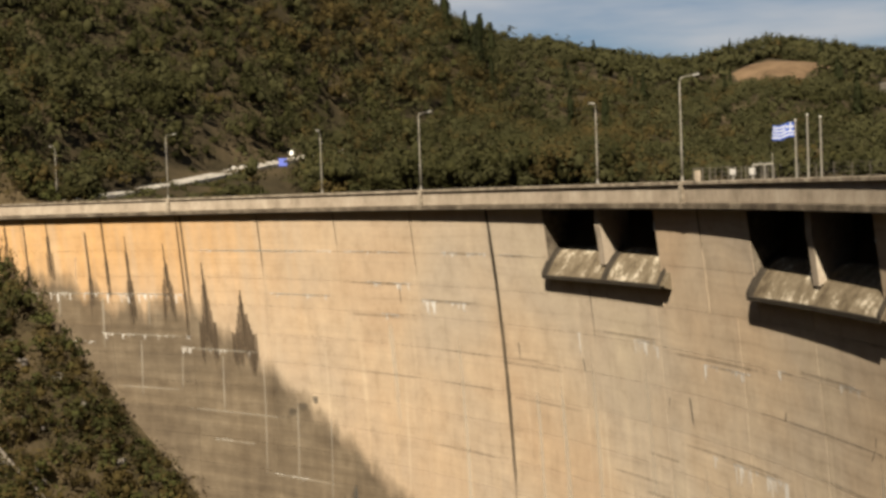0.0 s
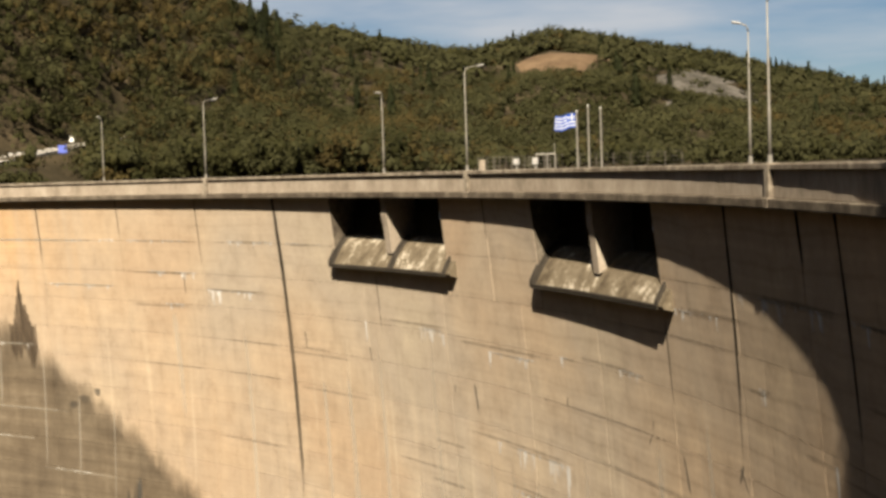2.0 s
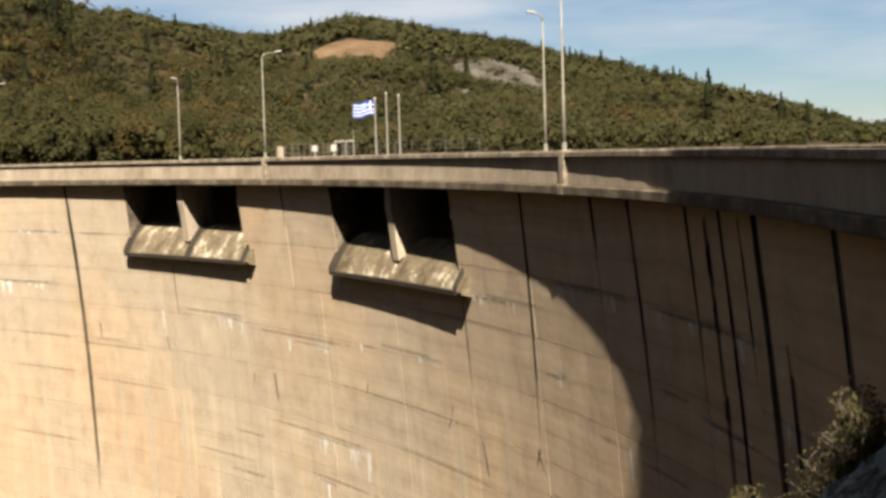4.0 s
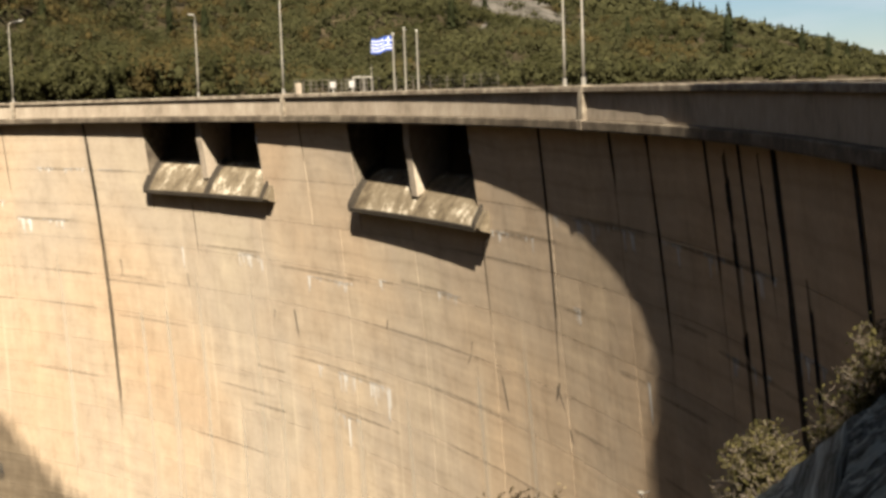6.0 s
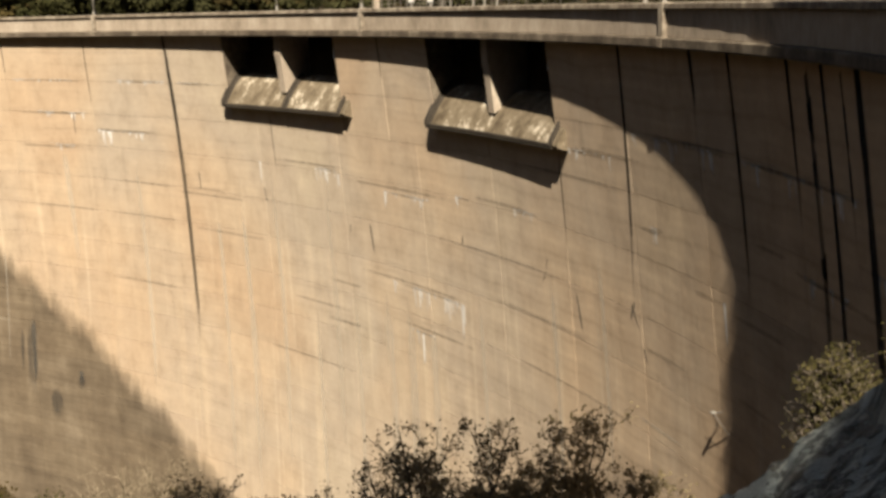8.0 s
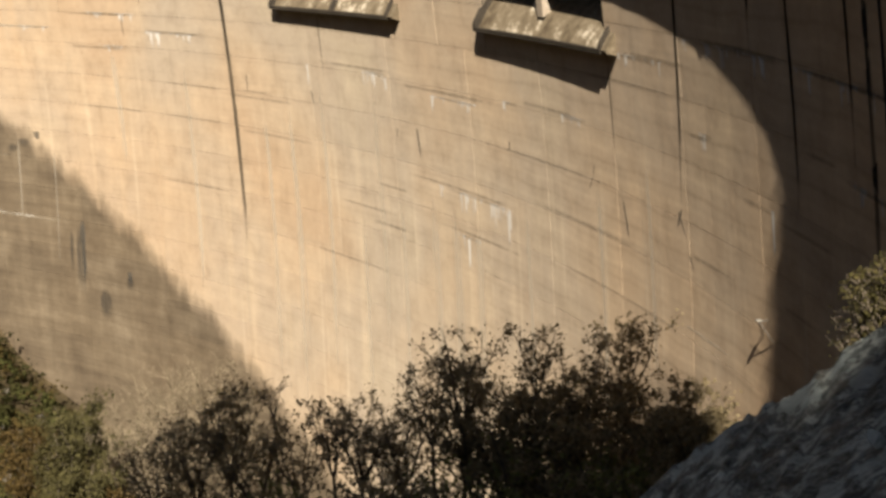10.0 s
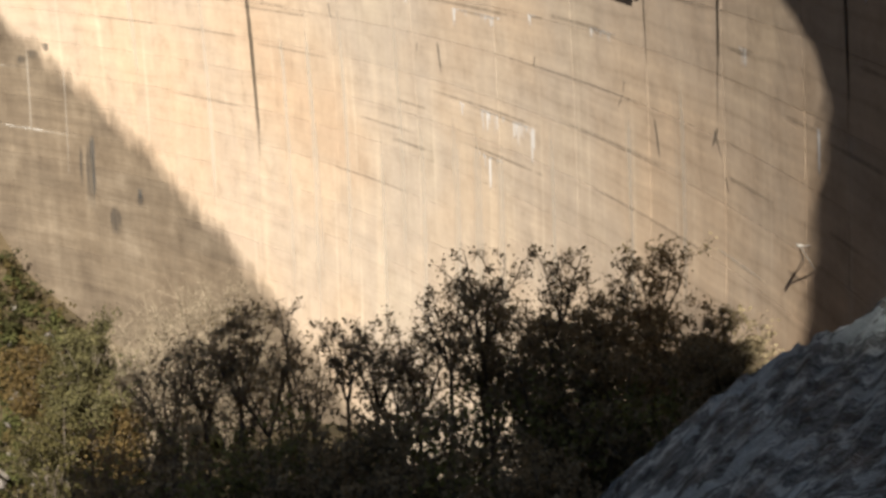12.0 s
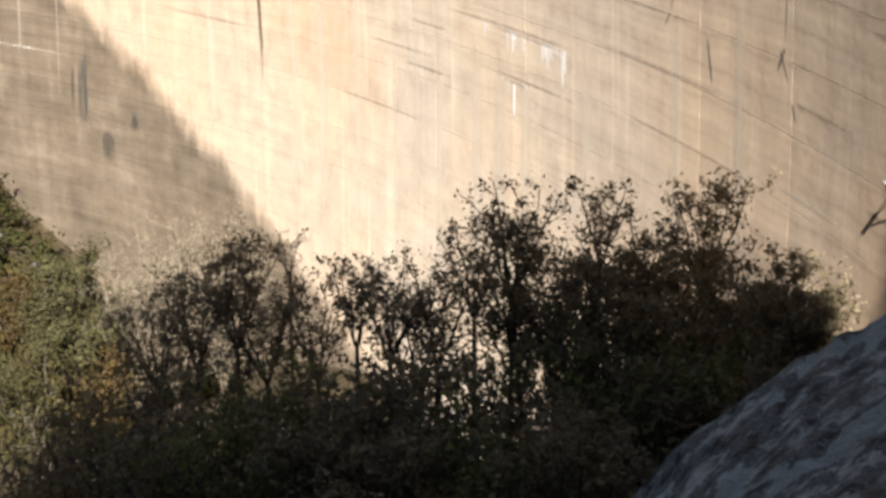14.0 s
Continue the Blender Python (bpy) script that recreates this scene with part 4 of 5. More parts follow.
h = nrng.uniform(5.0, 11.0, len(x)) * np.interp(np.degrees(np.arctan2(x, y)), [20, 30], [1.0, 0.7])
crowns("far_wood", np.stack([x, y, ground_z(x, y) - 1.0], 1), h, h * nrng.uniform(0.8, 1.1, len(x)), 34, 1.12 + 0 * h, WOOD, pick_species(x, y, nrng, [2.8, 7, 0.3]), "distant olive-green woods up to the skyline", nrng)
# dark conifers scattered over the slopes and along the ridges
az = np.concatenate([nrng.uniform(-3.0, 2.4, 26), np.concatenate([nrng.normal(c, 0.5, 6) for c in (10.0, 16.5, 21.0, 24.0, 27.0)]), nrng.uniform(-12, 30, 40), nrng.uniform(18, 30, 15)])
dd = np.concatenate([nrng.uniform(452, 476, 26), nrng.uniform(900, 1000, 30), nrng.uniform(380, 900, 40), nrng.uniform(940, 1000, 15)])
x, y = dd * np.sin(np.radians(az)), dd * np.cos(np.radians(az))
h = nrng.uniform(9, 14, len(x)) * np.where(dd < 500, 1.2, 1.0)
crowns("conifers", np.stack([x, y, ground_z(x, y) - 1.0], 1), h, h * 0.42, 110, 0.6 + 0 * h, [F_PINE], np.zeros(len(x), int), "dark pointed conifers among the woods", nrng, cone=True)

# bare ground seen through the woods
def patch(name, az, d, ra, rd_, mat, label, seed, lift=0.5):
    """A ragged patch of bare ground laid on the slope."""
    nt, nr = 40, 10
    verts, faces = [], []
    for i in range(nr + 1):
        for j in range(nt):
            t = 2 * math.pi * j / nt
            wob = 1 + 0.22 * math.sin(3 * t + seed) + 0.13 * math.sin(7 * t + 2 * seed)
            a = az + ra * (i / nr) * wob * math.cos(t)
            e = d + rd_ * (i / nr) * wob * math.sin(t)
            px, py = e * math.sin(radians(a)), e * math.cos(radians(a))
            verts.append((px, py, float(ground_z(px, py)) + lift * (1 - (i / nr) ** 4) - 0.2))
    for i in range(nr):
        for j in range(nt):
            faces.append((i * nt + j, (i + 1) * nt + j, (i + 1) * nt + (j + 1) % nt, i * nt + (j + 1) % nt))
    return tagged(link_mesh(name, verts, faces, mat, smooth=True), label, "bare ground", kind="structure")


patch("earth_scar", 12.35, 681, 1.8, 56, REDSOIL, "bare orange earth scar on the far hill", 1.0, 1.2)
patch("scree", 17.45, 640, 1.7, 160, SCREE, "grey scree patch among the trees", 2.0, 1.2)
patch("gully", 1.5, 330, 1.0, 16, REDSOIL, "bare brown earth gully in the woods", 4.0, 0.6)
patch("gully", -0.6, 360, 0.9, 18, SOIL, "bare brown earth gully in the woods", 5.0, 0.6)

# ---- shrubs and rocks on the far bank of the gorge ----
def in_gorge(x, y):
    return (np.hypot(x - CX, y - CY) < R + 0.6) | (np.degrees(np.arctan2(y - CY, x - CX)) > 68.5)


x, y = polar_points(-19, 6, 95, 232, 1.5, nrng)
s = (x - 5.0) * -0.618 + (y - 146.0) * 0.786
keep = (in_gorge(x, y) | ((np.degrees(np.arctan2(x, y)) < -12.6) & (np.hypot(x - CX, y - CY) < R + 26))) & (s > 3) & (fbm(x, y, 9.0, 2, 41) > -0.85)
x, y = x[keep], y[keep]
s = s[keep]
h = (1.4 + 5.4 * nrng.uniform(0, 1, len(x)) ** 1.5) * np.clip(s / 60, 0.4, 1.0) * np.where(np.hypot(x - CX, y - CY) > R, np.where((np.degrees(np.arctan2(x, y)) < -14.4) & (np.hypot(x, y) > 210), 1.25, 0.45), 1.0)
base = np.stack([x, y, ground_z(x, y) - 0.3], 1)
# undergrowth over the cut at the crest's far end
th, rc = np.radians(nrng.uniform(61.4, 66.5, 40)), R + nrng.uniform(4.0, 5.4, 40)
base = np.concatenate([base, np.stack([CX + rc * np.cos(th), CY + rc * np.sin(th), nrng.uniform(-1.0, 2.6, 40)], 1)])
h = np.concatenate([h, nrng.uniform(3.2, 5.0, 40)])
x, y = base[:, 0], base[:, 1]
crowns("bank_shrubs", base, h, h * nrng.uniform(0.8, 1.25, len(x)), 72, 0.22 + 0 * h, [F_OAK, F_GREEN, F_RUST], pick_species(x, y, nrng, [6, 1.6, 3]), "dark green and rusty shrubs on the rocky bank", nrng, core=0.7)


def boulder(m, size, rg):
    bm = bmesh.new()
    bmesh.ops.create_icosphere(bm, subdivisions=2, radius=1.0)
    sd = rg.random() * 50
    for v in bm.verts:
        v.co *= 1 + 0.45 * noise.noise(v.co * 1.3 + Vector((sd, 0, 0))) + 0.2 * noise.noise(v.co * 3.1 + Vector((0, sd, 0)))
        v.co = Vector((v.co.x * size[0], v.co.y * size[1], v.co.z * size[2]))
    me = bpy.data.meshes.new("boulder")
    bm.to_mesh(me)
    bm.free()
    me.materials.append(STONE)
    ob = new("boulder", me)
    ob.matrix_world = m
    return tagged(ob, "pale weathered limestone boulder among shrubs", "rock", "bank boulders")


brng = random.Random(4)
for i in range(170):
    az, d = brng.uniform(-17, -4), brng.uniform(125, 215)
    px, py = d * math.sin(radians(az)), d * math.cos(radians(az))
    sv = (px - 5.0) * -0.618 + (py - 146.0) * 0.786
    if sv < 6 or math.hypot(px - CX, py - CY) > R - 2:
        continue
    q = 0.25 + 0.55 * brng.random() ** 2
    boulder(Matrix.Translation((px, py, float(ground_z(px, py)) + q * 0.9 + 0.5)) @ pose(0, 0, 0, brng.uniform(0, 40), brng.uniform(0, 40), brng.uniform(0, 360)), (q, q * brng.uniform(0.6, 1), q * brng.uniform(0.7, 1.2)), brng)

# ---- trees on the near slope ----
def branch_tree(name, x, y, top_z, width, seed, leaf_mat, leaf=0.2, leaves=70, stems=4, label="", bark=None, bare=0.0, group="slope trees", slim=1.35):
    """A many-stemmed small tree: stems, boughs and twigs with leaves along the twigs."""
    rg = random.Random(seed)
    nr = np.random.default_rng(seed)
    z0 = float(ground_z(x, y)) - 0.4
    rise = top_z - z0
    H = min(rise, max(width * slim, 3.2))    # the part that branches; a bare stem below it
    root = tagged(new(name), label, "tree", group)
    root.location = (x, y, z0)
    bm = bmesh.new()
    tips = []
    lift = rise - H
    if lift > 0.3:
        tube(bm, [(0, 0, 0), (0.1, 0.05, lift * 0.5), (0, 0, lift + 0.2)], [0.02 * H + 0.05, 0.017 * H + 0.04, 0.014 * H + 0.03], 7)
    for i in range(stems):
        a = 2 * math.pi * (i + rg.uniform(-0.3, 0.3)) / stems
        reach = width * 0.5 * rg.uniform(0.5, 1.3)
        sh = H * rg.uniform(0.80, 1.03) * (1 - 0.22 * (reach / (width * 0.5)))
        p0 = Vector((math.cos(a) * 0.12, math.sin(a) * 0.12, lift))
        p3 = Vector((math.cos(a) * reach, math.sin(a) * reach, lift + sh))
        pts = [p0.lerp(p3, t) + Vector((rg.uniform(-1, 1), rg.uniform(-1, 1), 0)) * 0.075 * H * t * (1.2 - t) + Vector((0, 0, 0.06 * H * math.sin(math.pi * t))) for t in (0, 0.2, 0.4, 0.6, 0.8, 1.0)]
        r0 = 0.0095 * H * rg.uniform(0.8, 1.2)
        tube(bm, pts, [r0 * (1.05 - 0.9 * t) + 0.012 for t in (0, 0.2, 0.4, 0.6, 0.8, 1.0)], 6)
        tips.append((pts[-2], pts[-1]))
        for j in range(rg.randint(8, 12)):
            t = rg.uniform(0.14, 0.97)
            f = t * 5
            k = min(int(f), 4)
            q0 = pts[k].lerp(pts[k + 1], f - k)
            b2 = rg.uniform(0, 2 * math.pi)
            ln = H * rg.uniform(0.13, 0.32) * (1.15 - 0.5 * t)
            q1 = q0 + Vector((math.cos(b2), math.sin(b2), rg.uniform(0.1, 1.0))).normalized() * ln
            qm = q0.lerp(q1, 0.5) + Vector((0, 0, -0.04 * ln))
            tube(bm, [q0, qm, q1], [r0 * 0.4 * (1.1 - t) + 0.012, r0 * 0.25 * (1.1 - t) + 0.010, 0.008], 4)
            tips.append((q0.lerp(q1, 0.3), q1))
            for _ in range(rg.randint(2, 4)):
                u = rg.uniform(0.35, 1.0)
                w0 = q0.lerp(q1, u)
                c = rg.uniform(0, 2 * math.pi)
                w1 = w0 + Vector((math.cos(c), math.sin(c), rg.uniform(0.0, 1.2))).normalized() * ln * rg.uniform(0.35, 0.7)
                tube(bm, [w0, w1], [0.012, 0.006], 3)
                tips.append((w0, w1))
    part("branching_stem", bm, bark or BARK, root)
    c, nrm = [], []
    for a, b2 in tips:
        n = int(leaves * rg.uniform(0.4, 1.2) * (0.0 if rg.random() < bare else 1.0))
        if n == 0:
            continue
        a, b2 = np.array(a), np.array(b2)
        t = nr.uniform(0.1, 1.08, n)
        sp = np.linalg.norm(b2 - a) * 0.28 + 0.10
        c.append(a + (b2 - a) * t[:, None] + nr.normal(size=(n, 3)) * sp * 0.6)
        nrm.append(nr.normal(size=(n, 3)) + np.array([0, 0, 0.5]))
    if c:
        v, f = leaf_quads(np.concatenate(c), np.concatenate(nrm), np.full(sum(map(len, c)), leaf), nr)
        link_mesh("crown", v, f, leaf_mat, root)
    return root


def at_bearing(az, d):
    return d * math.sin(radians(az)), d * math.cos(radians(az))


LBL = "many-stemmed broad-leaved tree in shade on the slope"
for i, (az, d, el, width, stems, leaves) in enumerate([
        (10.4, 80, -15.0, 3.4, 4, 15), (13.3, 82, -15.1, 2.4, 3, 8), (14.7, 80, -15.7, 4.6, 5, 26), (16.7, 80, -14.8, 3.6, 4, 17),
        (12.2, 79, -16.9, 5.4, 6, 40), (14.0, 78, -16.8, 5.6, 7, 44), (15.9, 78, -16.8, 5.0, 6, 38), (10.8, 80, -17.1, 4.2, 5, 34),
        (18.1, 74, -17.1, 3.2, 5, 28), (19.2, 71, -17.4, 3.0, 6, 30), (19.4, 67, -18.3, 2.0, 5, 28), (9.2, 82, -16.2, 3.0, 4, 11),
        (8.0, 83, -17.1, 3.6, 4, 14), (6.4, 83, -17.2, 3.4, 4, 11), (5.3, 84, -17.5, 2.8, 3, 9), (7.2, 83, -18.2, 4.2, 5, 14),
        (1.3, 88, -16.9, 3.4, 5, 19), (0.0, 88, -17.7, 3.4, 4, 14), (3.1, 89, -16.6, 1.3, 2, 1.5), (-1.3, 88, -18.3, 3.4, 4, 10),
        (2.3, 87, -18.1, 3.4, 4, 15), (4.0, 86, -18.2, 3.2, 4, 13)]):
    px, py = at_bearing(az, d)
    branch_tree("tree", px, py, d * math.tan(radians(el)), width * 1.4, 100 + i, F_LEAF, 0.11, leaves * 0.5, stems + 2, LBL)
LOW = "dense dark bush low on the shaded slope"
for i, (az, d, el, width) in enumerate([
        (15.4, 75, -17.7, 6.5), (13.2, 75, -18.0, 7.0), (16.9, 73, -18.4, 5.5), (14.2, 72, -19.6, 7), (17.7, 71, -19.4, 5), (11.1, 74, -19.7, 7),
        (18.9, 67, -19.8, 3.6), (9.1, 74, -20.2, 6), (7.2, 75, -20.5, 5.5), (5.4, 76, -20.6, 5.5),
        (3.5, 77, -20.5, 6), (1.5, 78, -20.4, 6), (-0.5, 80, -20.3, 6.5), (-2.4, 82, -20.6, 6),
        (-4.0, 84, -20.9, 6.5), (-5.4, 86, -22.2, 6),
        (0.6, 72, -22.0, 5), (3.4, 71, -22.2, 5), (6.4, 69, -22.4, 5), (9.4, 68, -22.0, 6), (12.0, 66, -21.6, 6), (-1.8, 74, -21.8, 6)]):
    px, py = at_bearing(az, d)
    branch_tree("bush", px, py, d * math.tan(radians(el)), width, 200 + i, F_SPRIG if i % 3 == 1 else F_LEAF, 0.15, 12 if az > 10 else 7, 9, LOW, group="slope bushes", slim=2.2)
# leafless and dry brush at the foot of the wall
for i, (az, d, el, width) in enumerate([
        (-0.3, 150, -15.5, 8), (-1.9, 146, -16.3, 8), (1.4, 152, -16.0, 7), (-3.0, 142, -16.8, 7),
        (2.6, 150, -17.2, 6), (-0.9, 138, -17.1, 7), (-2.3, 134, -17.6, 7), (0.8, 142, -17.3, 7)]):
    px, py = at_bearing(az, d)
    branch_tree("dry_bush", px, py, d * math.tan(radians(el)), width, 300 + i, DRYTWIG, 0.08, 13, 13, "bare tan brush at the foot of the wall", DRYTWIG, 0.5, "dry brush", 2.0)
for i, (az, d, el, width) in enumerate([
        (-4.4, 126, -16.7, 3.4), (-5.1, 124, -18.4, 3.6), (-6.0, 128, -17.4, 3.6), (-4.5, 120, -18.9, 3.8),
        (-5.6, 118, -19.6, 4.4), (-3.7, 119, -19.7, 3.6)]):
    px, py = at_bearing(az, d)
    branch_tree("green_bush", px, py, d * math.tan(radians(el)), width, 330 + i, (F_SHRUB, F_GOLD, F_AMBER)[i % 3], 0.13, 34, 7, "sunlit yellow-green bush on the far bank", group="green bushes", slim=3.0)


def shading_tree(x, y, top, low, wide):
    """An unseen tall slender tree, added to shade the wall; dense column of leaves."""
    nr = np.random.default_rng(77)
    z0 = float(ground_z(x, y)) - 0.5
    root = tagged(new("shade_poplar"), "tall slender tree at the near end of the crest, unseen, added to shade the wall", "tree")
    root.location = (x, y, z0)
    bm = bmesh.new()
    tube(bm, [(0, 0, 0), (0.1, 0, (low - z0) * 0.6), (0, 0.1, low - z0), (0, 0, top - z0 - 2)], [0.42, 0.36, 0.3, 0.06], 10)
    part("trunk", bm, BARK, root)
    n = 9000
    u = nr.uniform(0, 1, n)
    ang = nr.uniform(0, 2 * np.pi, n)
    rad = wide * np.minimum(1, (1 - u) * 3.0 + 0.12) * np.minimum(1, 0.55 + u * 4) * np.sqrt(nr.uniform(0.02, 1, n))
    c = np.stack([np.cos(ang) * rad, np.sin(ang) * rad, low - z0 + u * (top - low)], 1)
    v, f = leaf_quads(c, nr.normal(size=(n, 3)), np.full(n, 0.24), nr)
    link_mesh("crown", v, f, F_SHRUB, root)
    return root


shading_tree(17.95, 26.6, 34.0, 11.5, 0.95)
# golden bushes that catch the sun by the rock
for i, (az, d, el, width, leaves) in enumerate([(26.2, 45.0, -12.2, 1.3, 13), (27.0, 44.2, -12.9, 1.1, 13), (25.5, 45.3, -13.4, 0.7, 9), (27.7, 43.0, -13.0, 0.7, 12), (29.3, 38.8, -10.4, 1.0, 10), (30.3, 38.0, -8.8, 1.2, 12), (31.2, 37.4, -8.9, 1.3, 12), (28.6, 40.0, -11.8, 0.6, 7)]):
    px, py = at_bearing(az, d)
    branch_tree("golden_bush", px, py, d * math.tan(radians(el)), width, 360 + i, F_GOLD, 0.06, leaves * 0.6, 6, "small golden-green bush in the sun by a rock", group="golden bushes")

# ---- the grey rock on the near slope ----
def near_rock():
    """A long whaleback of veined rock lying down the slope, its far edge a worn ridge."""
    line = [(9.5, -28.5, 50), (13.0, -25.6, 58), (15.6, -23.1, 62), (18.4, -20.75, 58), (21.2, -18.8, 53), (23.6, -17.35, 46), (26.0, -15.3, 41), (29.2, -12.7, 36.5), (31.5, -11.0, 35)]
    ridge = [(d * math.sin(radians(a)), d * math.cos(radians(a)), d * math.tan(radians(e))) for a, e, d in line]
    near_ = [(1.5, 10.0), (2.5, 11.0), (3.8, 12.0), (5.5, 13.0), (8.0, 14.0), (11.0, 15.0), (14.0, 16.0), (18.0, 18.0), (21.0, 22.0)]
    nu, nv = 230, 170
    ku = np.linspace(0, len(ridge) - 1, nu)
    rx, ry, rz = (np.interp(ku, range(len(ridge)), [p[i] for p in ridge]) for i in range(3))
    qx, qy = (np.interp(ku, range(len(near_)), [p[i] for p in near_]) for i in range(2))
    verts = []
    for j in range(nv + 4):
        v = (j - 3) / (nv - 1)
        for i in range(nu):
            if v < 0:
                k = -v * (nv - 1)
                x, y = rx[i] - 0.12 * k, ry[i] + 0.30 * k
                z = rz[i] - 0.9 * k * k - 0.2 * k
            else:
                x, y = rx[i] + (qx[i] - rx[i]) * v, ry[i] + (qy[i] - ry[i]) * v
                g = float(ground_z(x, y))
                z = max(rz[i] + (g + 0.25 - rz[i]) * v ** 1.12, g + 0.25)
            p = Vector((x, y, z))
            z += 0.22 * noise.noise(p * 0.22) + 0.07 * noise.noise(Vector((p.x * 0.4, p.y * 1.2, 7))) + 0.03 * noise.noise(Vector((p.x, p.y * 3, 2)))
            q = noise.noise(Vector((p.x * 0.25 + p.y * 0.1, p.y * 0.8 - p.x * 0.3, 3.0)))
            z += 0.10 * max(0.0, min(1.0, (q - 0.08) * 9)) + 0.08 * max(0.0, min(1.0, (q + 0.22) * 9))
            verts.append((x, y, z))
    faces = [(j * nu + i, j * nu + i + 1, (j + 1) * nu + i + 1, (j + 1) * nu + i) for j in range(nv + 3) for i in range(nu - 1)]
    uvs = [(ku[i] * 4.0, (j - 3) / (nv - 1) * 34.0) for j in range(nv + 4) for i in range(nu)]
    root = tagged(new("rock_outcrop"), "flaked slate-grey rock outcrop in shade on the slope", "rock")
    link_mesh("bedrock", verts, faces, ROCK, root, uvs=uvs)
    # loose flakes lying on the bedrock
    rg = random.Random(23)
    for _ in range(34):
        i, j = rg.randint(25, nu - 6), rg.randint(12, int(nv * 0.8))
        c = Vector(verts[j * nu + i])
        ex = (Vector(verts[j * nu + i + 5]) - Vector(verts[j * nu + i - 5])).normalized()
        ey = (Vector(verts[(j + 5) * nu + i]) - Vector(verts[(j - 5) * nu + i])).normalized()
        nz = ex.cross(ey).normalized()
        nz = nz if nz.z > 0 else -nz
        L, W, T = rg.uniform(0.3, 1.2), rg.uniform(0.4, 1.2), rg.uniform(0.02, 0.06)
        turn = rg.uniform(-0.35, 0.35)
        a, b2 = ex * math.cos(turn) + ey * math.sin(turn), ey * math.cos(turn) - ex * math.sin(turn)
        bm = bmesh.new()
        k = 11
        rim = [rg.uniform(0.65, 1.1) for _ in range(k)]
        top = [bm.verts.new(c + nz * T * rg.uniform(0.6, 1.1) + (a * math.cos(t) * L + b2 * math.sin(t) * W) * q * 0.85) for t, q in zip([2 * math.pi * u / k for u in range(k)], rim)]
        low = [bm.verts.new(c - nz * 0.15 + (a * math.cos(t) * L + b2 * math.sin(t) * W) * q) for t, q in zip([2 * math.pi * u / k for u in range(k)], rim)]
        bm.faces.new(top)
        for u in range(k):
            bm.faces.new((low[u], low[(u + 1) % k], top[(u + 1) % k], top[u]))
        part("slab", bm, SLAB, root)
    return root


near_rock()

# low growth on the shaded slope in front of the trees
x, y = polar_points(-14, 24, 34, 66, 1.15, nrng)
keep = (x < (y - 10.0) * 0.171 - 1.5) | (y > 76)
x, y = x[keep], y[keep]
h = nrng.uniform(0.6, 2.2, len(x))
crowns("slope_scrub", np.stack([x, y, ground_z(x, y) - 0.2], 1), h, h * 1.2, 60, 0.11 + 0 * h, [F_LEAF, F_SHRUB, F_OAK], pick_species(x, y, nrng, [4, 3, 3]), "low dark scrub covering the shaded slope", nrng, core=0.35)

# ---- seepage marks and deposits on the face ----
def wall_mark(name, theta, z_top, wide, long, mat, foot=1.0, slant=0.0, lift=0.02):
    """A thin run-down deposit on the face. wide at the top, times foot below; slant: degrees of arch it drifts."""
    nz = max(2, int(long / 2.0) + 1)
    nc = 2 * max(1, math.ceil(wide * max(foot, 1.0) / 5.0))
    verts, uvs, faces = [], [], []
    for j in range(nz + 1):
        f = j / nz
        z = z_top - long * f
        w = wide * (1 + (foot - 1) * f)
        for i in range(nc + 1):
            t = theta + slant * f + math.degrees(w * (0.5 - i / nc) / R)
            verts.append(on_arch(t, face_r(z) - lift, z))
            uvs.append((i / nc, 1 - f))
    for j in range(nz):
        for i in range(nc):
            a = j * (nc + 1) + i
            faces.append((a, a + 1, a + nc + 2, a + nc + 1))
    return link_mesh(name, verts, faces, mat, dam, uvs=uvs)


def lime_fringe(th0, th1, z, drop):
    """One ragged fringe of lime under a lift joint, many short runs in one mesh."""
    verts, uvs, faces = [], [], []
    t = th0
    while t > th1:
        w, ln = mrng.uniform(0.14, 0.46), drop * (0.12 + 1.15 * mrng.random() ** 2.2)
        if math.sin(t * 3.1 + z) + mrng.uniform(-0.9, 0.9) > -0.25:
            a = len(verts)
            dt = math.degrees(w / 2 / R)
            foot = mrng.uniform(0.3, 0.8)
            for zz, k, v in ((z + 0.12, 1.0, 1.0), (z + 0.12 - ln, foot, 0.0)):
                for s, u in ((1, 0.0), (0, 0.5), (-1, 1.0)):
                    verts.append(on_arch(t + s * dt * k, face_r(zz) - 0.02, zz))
                    uvs.append((u, v))
            faces += [(a, a + 1, a + 4, a + 3), (a + 1, a + 2, a + 5, a + 4)]
        t -= mrng.uniform(0.04, 0.17)
    return link_mesh("lime_bloom", verts, faces, M_WHITE, dam, uvs=uvs) if faces else None


mrng = random.Random(8)
# dark joints
wall_mark("joint_stain", 30.12, -2.0, 0.9, 34.0, M_DARK, 0.9, -0.28)
wall_mark("joint_stain", 30.14, -2.0, 0.40, 17.0, M_BLACK, 0.6, -0.19, 0.026)
wall_mark("joint_stain", 2.62, -2.0, 0.42, 16.5, M_BLACK, 0.6, 0.55)
wall_mark("joint_stain", 2.60, -2.0, 0.34, 12.5, M_BLACK, 0.8, 0.35, 0.026)
